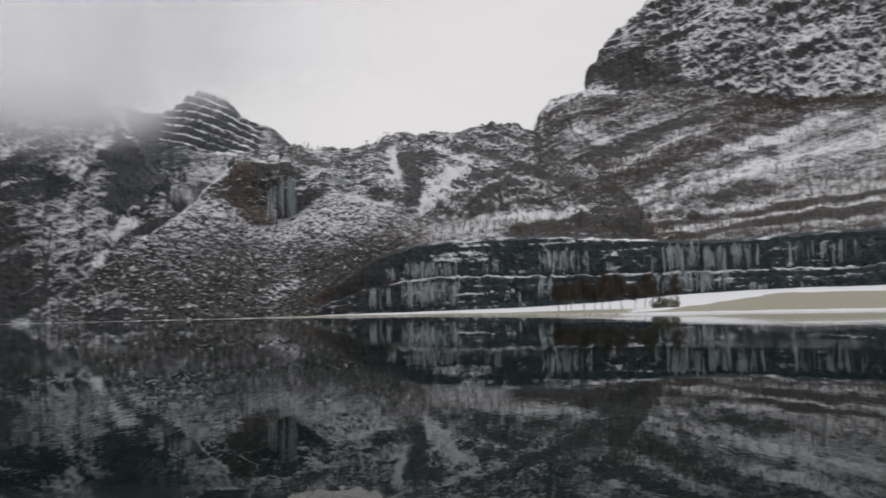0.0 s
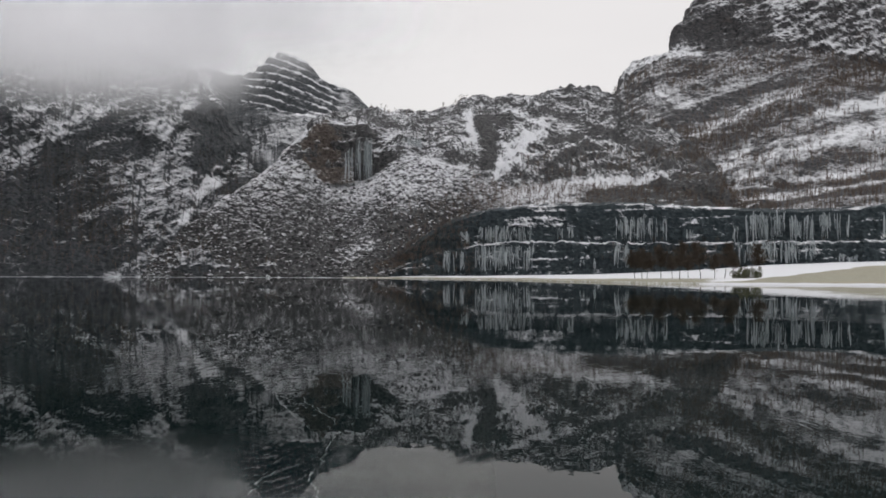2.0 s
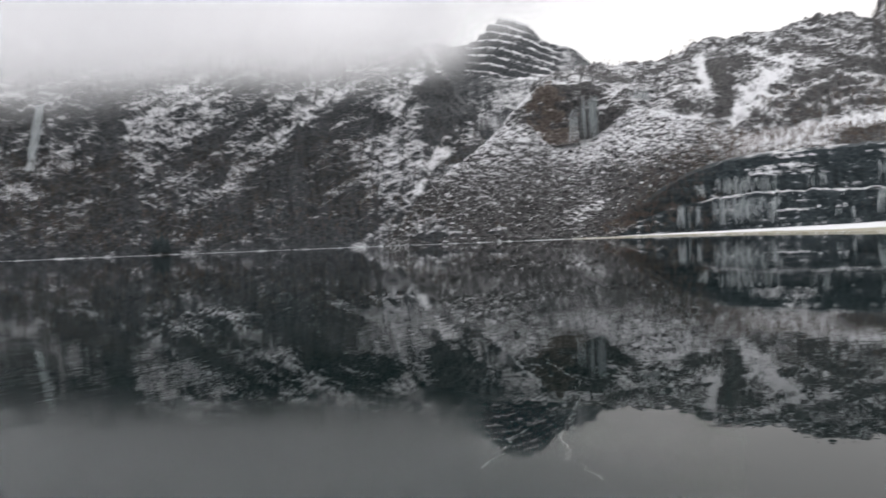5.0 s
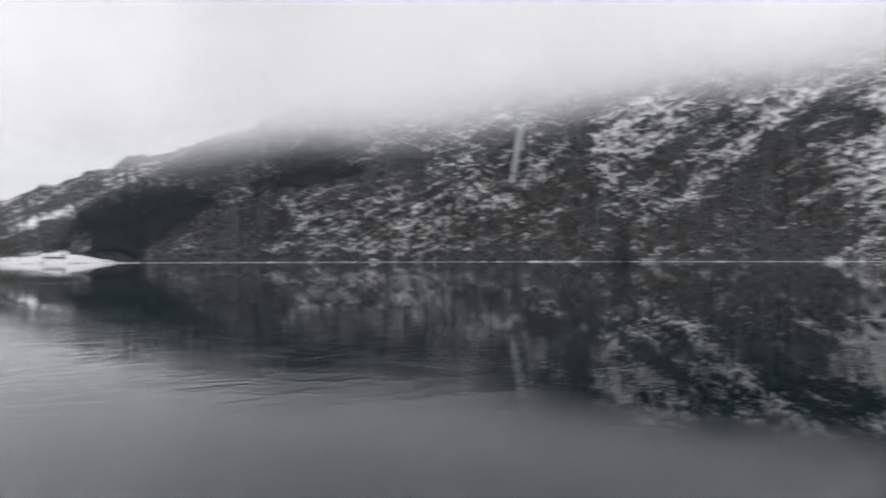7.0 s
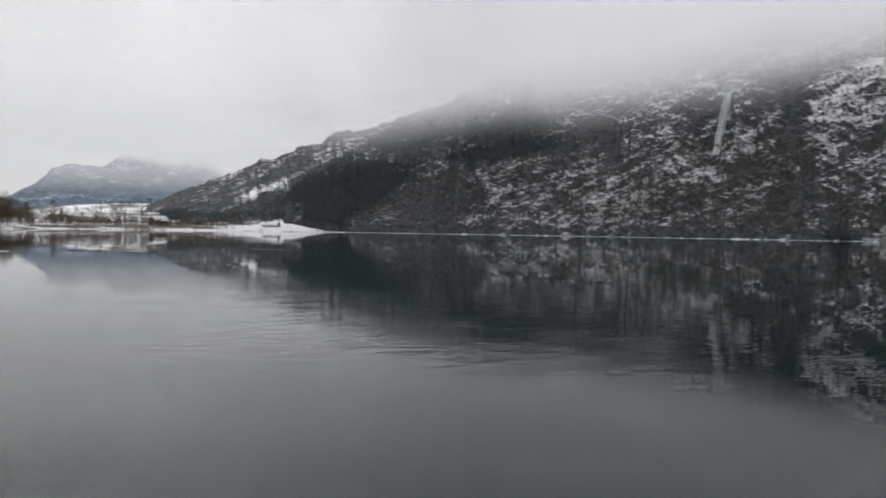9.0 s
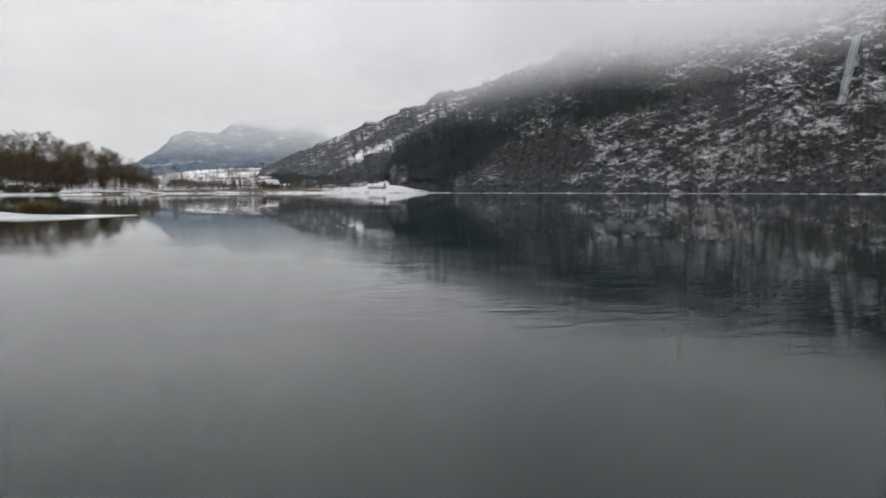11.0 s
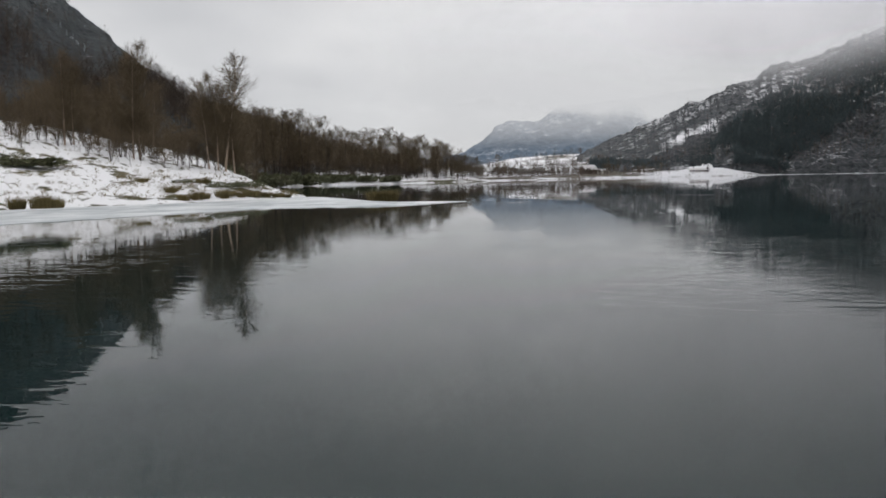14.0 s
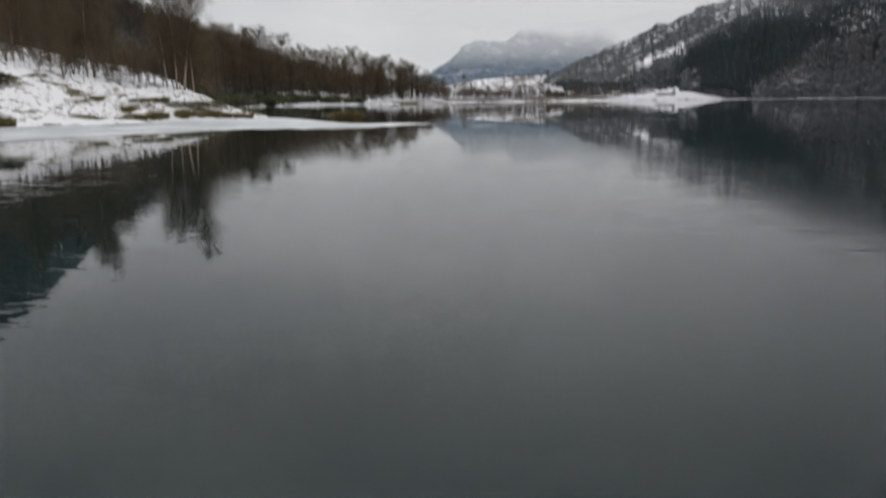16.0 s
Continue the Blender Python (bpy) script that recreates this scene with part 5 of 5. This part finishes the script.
pl = spread("farmland", 5000, lambda az, s, p: 0.8 * bell(s, 3.95, 0.2) * ease(az, 97, 94) + 1.0 * bell(s, 2.3, 0.4) * ease(az, 88.5, 86.5) * ease(az, 77, 80), 11)
strew("conifer_wood", SPRUCE, pl, rr.uniform(2.0, 4.2, len(pl)), NEEDLES, "dark conifers along the crest of the fields", "trees")


rs = np.random.default_rng(14)
lane = rs.uniform(85.5, 99, 1500)
pl = np.array([on("farmland", a, q) for a, q in zip(lane, np.where(rs.random(1500) < 0.5, rs.uniform(1.0, 1.35, 1500), rs.uniform(1.4, 3.4, 1500)))])
pl = pl[(fbm(pl / 14, 2, 0.5, 27) > 0.45) & (pl[:, 2] > 0.5)]
strew("hedges", FAR_B, pl, rs.uniform(1.4, 4.2, len(pl)), FARTWIG, "brown leafless thickets along the farm shore", "bushes")
belt = rs.uniform(78, 91.5, 2600)
pl = np.array([on("farmland", a, 2.0 + q) if a > 81.5 else on("mountain_slope", a, 0.8 + 0.85 * q) for a, q in zip(belt, rs.uniform(0.0, 0.9, 2600))])
pl = pl[(pl[:, 2] > 1.5) & (rs.random(2600) < 0.25 + 0.75 * ease(fbm(pl / 14, 3, 0.5, 28), 0.36, 0.52))]
strew("conifer_wood", SPRUCE, pl, rs.uniform(3, 5.5, len(pl)), NEEDLES, "dark conifer belt between the fields and the slope", "trees")


def spruce_tree(label, name="spruce_tree"):
    thing = tagged(new(name), label, "tree")
    v, f = conifer_template(12, 14, 15)
    part("crown", mesh_of("crown", v, f, [NEEDLES]), thing)
    part("trunk", mesh_of("trunk", *prisms([(Vector((0, 0, -0.05)), Vector((0, 0, 0.9)), 0.022, 0.006)]), [BARK]), thing)
    return thing


dark = spruce_tree("dark spruce at the water's edge below the slope")
for k, (az, d, size) in enumerate(((43.2, 428, 12.0), (43.65, 427, 10.0), (42.85, 429, 9.0), (43.45, 425, 7.0))):
    x, y, _ = polar(az, d, 0)
    place = Matrix.Translation((x, y, 0.6)) @ Matrix.Rotation(2.1 * k, 4, "Z") @ Matrix.Diagonal((size * 1.25, size * 1.25, size, 1))
    (dark if k == 0 else copy_thing(dark, place)).matrix_basis = place
# ---- boulders of the scree ----
def boulder_template(seed):
    bm = bmesh.new()
    bmesh.ops.create_icosphere(bm, subdivisions=1, radius=0.5)
    r = random.Random(seed)
    for v in bm.verts:
        v.co *= r.uniform(0.65, 1.2)
        v.co.z *= 0.75
    out = np.array([v.co[:] for v in bm.verts]), np.array([[w.index for w in f.verts] for f in bm.faces])
    bm.free()
    return out


for k in range(4):
    pl = spread("scree_hill", 13000, lambda az, s, p: np.where(az > 2.0, ease(az, 2.0, 5.0) * (s < 1.0) * (0.4 + 0.6 * ease(p[:, 2], 70, 10)), 0), 20 + k)
    size = 0.6 + 3.0 * rr.random(len(pl)) ** 3
    ob = strew("boulder_scree", boulder_template(k), pl, size, BOULDER, "loose grey boulders dusted with snow on the scree", "boulders", 0.3, rr.uniform(0.7, 1.3, (len(pl), 1, 3)), 0.05, 40 + k)
    at = ob.data.attributes.new("snow", "FLOAT", "POINT")
    at.data.foreach_set("value", np.repeat(rr.uniform(-0.05, 0.95, len(pl)) - 0.3 + 0.55 * ease(pl[:, 2], 5, 75), len(ob.data.vertices) // max(len(pl), 1)).astype(np.float32))


# ---- frozen falls ----
def icefall(az0, az1, d, z0, z1, count, seed, label):
    """A frozen fall: an empty at its foot that holds its columns of ice."""
    r = random.Random(seed)
    thing = tagged(new("icefall"), label, "ice", "icefalls on the rock walls")
    fx, fy, _ = polar((az0 + az1) / 2, d, 0.0)
    thing.matrix_world = Matrix.Translation((fx, fy, z0))
    hearts = [r.random() for _ in range(max(2, count // 12))]
    for k in range(count):
        u = min(max(r.gauss(r.choice(hearts), 0.07), 0), 1) if r.random() < 0.8 else r.random()
        az = az0 + (az1 - az0) * u
        top = z1 - (z1 - z0) * (0.12 * math.sin(u * 19 + seed) ** 2 + 0.4 * r.random() ** 2)
        foot = z0 + (z1 - z0) * (0.85 * r.random() ** 1.2)
        w = r.uniform(0.06, 0.28) * (2.2 if r.random() < 0.14 else 1)
        wander = r.gauss(0, 0.25)
        px, py, _ = polar(az, d - r.uniform(-0.3, 1.2), 0)
        px, py = px - fx, py - fy
        spine = [Vector((px + r.gauss(0, 0.2), py, top - z0)), Vector((px + 0.5 * wander + r.gauss(0, 0.2), py - 0.1, (top * 0.6 + foot * 0.4) - z0)), Vector((px + wander + r.gauss(0, 0.2), py - 0.3, (top * 0.25 + foot * 0.75) - z0)), Vector((px + 1.2 * wander, py - 0.4, foot - z0))]
        wide = [w * 0.6, w, w * r.uniform(0.6, 1.1), w * r.uniform(0.1, 0.7)]
        ring, face = [], []
        for m, (c, q) in enumerate(zip(spine, wide)):
            ring += [c + Vector((math.cos(a) * q, math.sin(a) * q, 0)) for a in (0.3, 1.6, 2.8, 4.1, 5.2)]
            if m:
                face += [(5 * m - 5 + e, 5 * m - 5 + (e + 1) % 5, 5 * m + (e + 1) % 5, 5 * m + e) for e in range(5)]
        part("ice_column", mesh_of("ice_column", [v[:] for v in ring], face, [ICE], True), thing)


wall = "blue-grey frozen icefall hanging on the dark rock wall"
for k, (a0, a1, d, z0, z1, n) in enumerate(((4.6, 3.4, 467, 20, 28.5, 34), (3.1, -0.9, 468, 19, 32, 110), (3.2, -1.1, 457, 3.5, 21, 120), (5.5, 4.1, 451, 3, 17, 40),
        (-6.8, -10.6, 469, 21, 37, 90), (-6.9, -8.3, 459, 6, 21, 40), (-15.5, -18.4, 469, 20, 38, 95), (-15.3, -18.3, 458, 8, 22, 95), (-18.4, -19.9, 468, 20, 36, 50),
        (-18.3, -20.1, 458, 8, 22, 60), (-20.1, -22.2, 469, 21, 37, 50), (-2.7, -3.9, 469, 23, 32, 20), (-11.8, -12.3, 469, 21, 29, 9), (-14.7, -15.2, 469, 21, 31, 12),
        (-21.5, -26, 459, 9, 14, 40), (-24, -29, 469, 22, 36, 50), (-4.5, -5.6, 459, 5, 12, 14))):
    icefall(a0, a1, d - 1.2, z0, z1, n, 300 + k, wall)
icefall(13.2, 12.6, 528, 64, 89, 22, 330, "thin frozen fall beside the dark hollow in the rock")
icefall(12.4, 11.1, 535, 65, 97, 75, 331, "wide frozen fall beside the dark hollow in the rock")
icefall(8.9, 6.9, 553, 84, 102, 70, 332, "frozen seepage on the rock above the scree")
# the long waterfall on the far slope follows the ground


def at_height(name, az, z):
    """The place on a lofted surface at a bearing where it first reaches that height."""
    ga, p, _, _ = GRIDS[name]
    i = int(round((az - ga[0]) / (ga[-1] - ga[0]) * (len(ga) - 1)))
    return Vector(p[int(np.argmax(p[:, i, 2] > z)), i])


fall = tagged(new("icefall"), "long narrow frozen waterfall down the mountain slope", "ice", "icefalls on the rock walls")
for strand in range(7):
    az0 = 50.45 + 0.07 * (strand - 3)
    pts = [at_height("mountain_slope", az0 + (1.0 - (z - 50) / 52.0) * 0.85, z) + Vector((0.6, -1.6, 0.8)) for z in range(50, 102, 4)]
    ring = [c + Vector((math.cos(a) * 0.42, math.sin(a) * 0.42, 0)) for c in pts for a in (0.3, 1.6, 2.8, 4.1, 5.2)]
    face = [(5 * m - 5 + e, 5 * m - 5 + (e + 1) % 5, 5 * m + (e + 1) % 5, 5 * m + e) for m in range(1, len(pts)) for e in range(5)]
    part("ice_strand", mesh_of("ice_strand", [v[:] for v in ring], face, [ICE], True), fall)
for k in range(7):
    az = 126.6 + 0.35 * k
    p = at_height("wooded_hill", az, 62 + 3 * k)
    icefall(az, az + 0.1 + 0.08 * (k % 3), math.hypot(p.x, p.y) - 2, p.z - 4 - 2 * (k % 3), p.z + 2, 7, 350 + k, "thin ice streak on the wet hill cliff")


# ---- grass on the bank ----
def blades(seed, n, bow=0.4, width=0.012):
    r = random.Random(seed)
    v, f = [], []
    for _ in range(n):
        a, q = r.uniform(0, 6.28), 0.45 * math.sqrt(r.random())
        x, y, h = math.cos(a) * q, math.sin(a) * q, r.uniform(0.55, 1.0)
        out = r.uniform(0.05, bow)
        b = r.uniform(0, 6.28)
        wx, wy = math.cos(b) * width, math.sin(b) * width
        for (h0, o0, w0), (h1, o1, w1) in (((-0.1, 0, 1.0), (0.6 * h, 0.4 * out, 0.8)), ((0.6 * h, 0.4 * out, 0.8), (h, out, 0.15))):
            i = len(v)
            v += [(x * (1 + o0) + wx * w0 + math.cos(a) * o0, y * (1 + o0) + wy * w0 + math.sin(a) * o0, h0), (x * (1 + o0) - wx * w0 + math.cos(a) * o0, y * (1 + o0) - wy * w0 + math.sin(a) * o0, h0),
                  (x * (1 + o1) - wx * w1 + math.cos(a) * o1, y * (1 + o1) - wy * w1 + math.sin(a) * o1, h1), (x * (1 + o1) + wx * w1 + math.cos(a) * o1, y * (1 + o1) + wy * w1 + math.sin(a) * o1, h1)]
            f.append((i, i + 1, i + 2, i + 3))
    return np.array(v), np.array(f)


tussock = tagged(new("grass_tussock", mesh_of("grass_tussock", *blades(5, 420), [STRAW])), "tall tussock of withered yellow-brown grass at the ice edge", "grass", "tussocks along the shore")
spots = [(131.3, 66, 0.9, 0.75), (131.0, 66, 1.0, 0.8), (130.0, 65.5, 1.1, 0.9), (129.6, 65.3, 1.25, 0.95), (129.1, 65.5, 1.05, 0.9), (128.7, 66, 0.8, 0.7), (107.2, 64, 0.85, 1.5), (106.8, 64.4, 0.95, 1.6), (106.3, 64, 0.85, 1.5),
         (120.8, 72.5, 0.6, 1.0), (119.9, 73, 0.85, 1.2), (119.4, 73.5, 0.6, 0.9), (118.2, 74.5, 0.85, 1.2), (117.8, 76, 0.6, 1.3), (116.9, 76.5, 0.55, 0.9), (116.2, 77.5, 0.7, 1.3), (115.2, 79, 0.5, 1.0),
         (114.4, 80, 0.55, 1.0), (113.7, 81, 0.4, 0.9), (121.6, 76, 0.6, 1.2), (119.5, 80, 0.6, 1.3), (123.5, 80, 0.5, 1.1)]
for k, (az, d, high, wide) in enumerate(spots):
    x, y, _ = polar(az, d, 0)
    ground = max(height_at("shore_bank", az, d) if az > 112 else 0.0, 0.0)
    m = Matrix.Translation((x, y, ground)) @ Matrix.Rotation(1.1 * k, 4, "Z") @ Matrix.Diagonal((wide, wide, high, 1))
    if k == 0:
        tussock.matrix_world = m
    else:
        copy_thing(tussock, m).matrix_basis = m
pl = spread("shore_bank", 30000, lambda az, s, p: (0.12 + 0.88 * (fbm(p / 2.0, 2, 0.5, 12) > 0.62)) * (s > 0.75) * (s < 2.3) * ease(az, 140, 133) * (p[:, 2] > 0.25) * 0.6, 13)
strew("bank_grass", blades(6, 14, 0.7, 0.025), pl, rr.uniform(0.14, 0.38, len(pl)), STRAW, "short withered grass poking through the snow", "grass", 0.2)


def leafy(seed, n, leaf):
    """A lumpy dome of small upward sprays, unit size."""
    r = np.random.default_rng(seed)
    lobes = np.c_[r.uniform(-0.75, 0.75, 9), r.uniform(-0.75, 0.75, 9), r.uniform(0.1, 0.55, 9)]
    q = r.normal(size=(n, 3))
    q *= (r.uniform(0.6, 1.0, n) / np.linalg.norm(q, axis=1))[:, None]
    c = lobes[r.integers(0, 9, n)] + q * np.array([0.42, 0.42, 0.45])
    c[:, 2] = np.abs(c[:, 2])
    side, up = r.normal(size=(n, 3)), r.normal(size=(n, 3)) * 0.5 + q + np.array([0, 0, 0.5])
    side *= leaf / np.linalg.norm(side, axis=1)[:, None]
    up *= 2.4 * leaf / np.linalg.norm(up, axis=1)[:, None]
    v = np.stack([c - side, c + side, c + up + side * 0.3, c + up - side * 0.3], 1)
    return v.reshape(-1, 3), np.arange(4 * n).reshape(-1, 4)


def low_bush(az, d, wide, high, label, seed):
    v, f = leafy(seed, 900, 0.05 if wide < 3 else 0.085)
    v = v * np.array([wide, wide * 0.7, high])
    x, y, _ = polar(az, d, 0)
    ob = tagged(new("juniper_bush", mesh_of("juniper_bush", v, f, [BUSHGREEN])), label, "bush", "low evergreen bushes on the bank")
    ob.matrix_world = Matrix.Translation((x, y, height_at("snow_field" if az < 0 else "shore_bank" if d < 180 else "back_shore", az, d))) @ Matrix.Rotation(radians(az), 4, "Z")


for k, (az, d, w, h) in enumerate(((130.5, 84, 3.2, 0.9), (129.3, 85, 1.4, 0.5), (131.6, 86, 2.4, 0.8), (118.3, 79, 1.5, 0.6), (117.4, 80, 1.6, 0.7), (116.4, 82, 1.7, 0.6), (120.9, 80, 1.2, 0.4),
                                   (113.6, 224, 4.5, 3.2), (112.4, 232, 5.0, 3.0), (111.2, 246, 4.5, 2.8), (109.6, 259, 5.0, 2.6), (114.6, 216, 4.5, 3.0), (115.6, 212, 4.0, 2.6), (107.8, 258, 5.0, 2.4), (106.2, 260, 4.0, 2.0), (110.4, 256, 5.0, 2.6), (116.3, 118, 3.0, 1.6), (117.2, 112, 3.0, 1.5))):
    low_bush(az, d, w, h, "low dark green evergreen bush on the snowy shore", 70 + k)


for k, (az, size) in enumerate(((-16.15, 2.4), (-16.6, 3.6), (-17.0, 2.6), (-17.4, 3.2))):
    low_bush(az, 236 + k % 2, 1.6, size, "dark bushy evergreen among the bare field trees", 90 + k)


# ---- rim of snow along the far shore ----
def shore_rim():
    az = np.linspace(8.5, 80.2, 1500)
    d = smooth_interp(az, (8, 11, 16, 30, 60, 80.5), (424, 427, 424, 422, 421, 400))
    wob = fbm(np.stack([az * 9, 0 * az, 0 * az], -1), 4, 0.6, 15)
    h = 0.12 + 0.22 * wob**2 + 0.4 * ease(fbm(np.stack([az * 1.3, 0 * az + 4, 0 * az], -1), 3, 0.6, 16), 0.62, 0.8)
    rows = [polar(az, d + o, k * h - 0.1) for o, k in ((-2.5, 0), (-1.8, 0.8), (0.5, 1.0), (5.0, 1.2), (9.0, -1.0))]
    n = len(az)
    i = np.arange(4 * n).reshape(4, n)[:, :-1].ravel()
    ob = new("snow_rim", mesh_of("snow_rim", np.stack(rows).reshape(-1, 3), np.stack([i, i + 1, i + n + 1, i + n], 1), [SHELF], True))
    tagged(ob, "narrow rim of snow and ice along the far shore", "snow", kind="structure")


shore_rim()


# ---- cracks in the lake ice ----
def crack(x0, y0, x1, y1, width, seed):
    r = random.Random(seed)
    n = 26
    a, b = Vector((x0, y0, 0)), Vector((x1, y1, 0))
    side = Vector((-(b - a).y, (b - a).x, 0)).normalized()
    v, f, off = [], [], 0.0
    for k in range(n + 1):
        off = off * 0.8 + r.gauss(0, 0.028) * (b - a).length
        c = a.lerp(b, k / n) + side * off * min(k, n - k) / n * 2
        w = width * r.uniform(0.04, 0.22)
        v += [c + side * w + Vector((0, 0, 0.004)), c - side * w + Vector((0, 0, 0.004))]
        if k:
            i = 2 * k
            f.append((i - 2, i - 1, i + 1, i))
    tagged(new("ice_crack", mesh_of("ice_crack", [p[:] for p in v], f, [CRACK])), "fine pale wandering crack in the dark lake ice", "crack", "cracks in the lake ice")


for k, row in enumerate(((-3.4, 11.3, -2.5, 9.7, 0.025), (-2.5, 9.7, -2.2, 8.3, 0.019), (-2.2, 8.3, -2.0, 6.9, 0.013), (-2.0, 6.9, -1.4, 5.9, 0.009), (-2.4, 7.2, -2.35, 5.9, 0.008),
                         (-6.4, 6.0, -5.7, 6.6, 0.007), (-22, 30, -12, 34, 0.03), (-14, 24, -8, 26, 0.02), (2, 33, 9, 36, 0.03), (8, 24, 13, 22, 0.02))):
    crack(*row, 500 + k)


# ---- farm buildings ----
def barn(name, label, az, d, long, wide, wall_h, roof_h, turn):
    base = height_at("farmland", az, d) - 0.2
    thing = tagged(new(name), label, "building")
    x, y, _ = polar(az, d, 0)
    thing.matrix_world = Matrix.Translation((x, y, base)) @ Matrix.Rotation(radians(turn), 4, "Z")
    L, W, t = long / 2, wide / 2, 0.12

    def box(x0, y0, z0, x1, y1, z1):
        v = [(a, b, c) for c in (z0, z1) for a, b in ((x0, y0), (x1, y0), (x1, y1), (x0, y1))]
        return v, [(3, 2, 1, 0), (4, 5, 6, 7), (0, 1, 5, 4), (1, 2, 6, 5), (2, 3, 7, 6), (3, 0, 4, 7)]
    part("wall", mesh_of("wall", *box(-L, -W, 0, L, -W + t, wall_h), [BOARDS]), thing)
    part("wall", mesh_of("wall", *box(-L, W - t, 0, L, W, wall_h), [BOARDS]), thing)
    for s in (-1, 1):
        x0, x1 = sorted((s * L, s * (L - t)))
        v = [(x0, -W + t, 0), (x0, W - t, 0), (x0, W - t, wall_h), (x0, 0, wall_h + roof_h - 0.12), (x0, -W + t, wall_h), (x1, -W + t, 0), (x1, W - t, 0), (x1, W - t, wall_h), (x1, 0, wall_h + roof_h - 0.12), (x1, -W + t, wall_h)]
        me = bpy.data.meshes.new("gable")
        me.from_pydata(v, [], [(0, 1, 2, 3, 4), (9, 8, 7, 6, 5), (0, 5, 6, 1), (1, 6, 7, 2), (2, 7, 8, 3), (3, 8, 9, 4), (4, 9, 5, 0)])
        me.materials.append(BOARDS)
        part("gable", me, thing)
        e = 0.5
        v = [(-L - e, s * (W + e), wall_h - 0.25), (L + e, s * (W + e), wall_h - 0.25), (L + e, 0, wall_h + roof_h), (-L - e, 0, wall_h + roof_h)]
        v += [(a, b, c + 0.25) for a, b, c in v]
        part("roof", mesh_of("roof", v, [(3, 2, 1, 0), (4, 5, 6, 7), (0, 1, 5, 4), (1, 2, 6, 5), (2, 3, 7, 6), (3, 0, 4, 7)], [ROOFSNOW]), thing, "snow-covered roof slope")
    for k in range(3):
        u = -L * 0.6 + k * L * 0.6
        part("window", mesh_of("window", *box(u - 0.5, -W - 0.03, wall_h * 0.4, u + 0.5, -W, wall_h * 0.8), [GLASS]), thing)
    part("door", mesh_of("door", *box(L * 0.72, -W - 0.04, 0, L * 0.92, -W, 2.0), [BARK]), thing)


barn("farm_house", "brown wooden farmhouse with snowy roof by the lake", 91.6, 384, 7, 5, 2.2, 2.0, 130)
barn("barn", "long low wooden boathouse with snowy roof on the shore", 83.8, 399, 9, 3.0, 0.8, 0.5, 84)
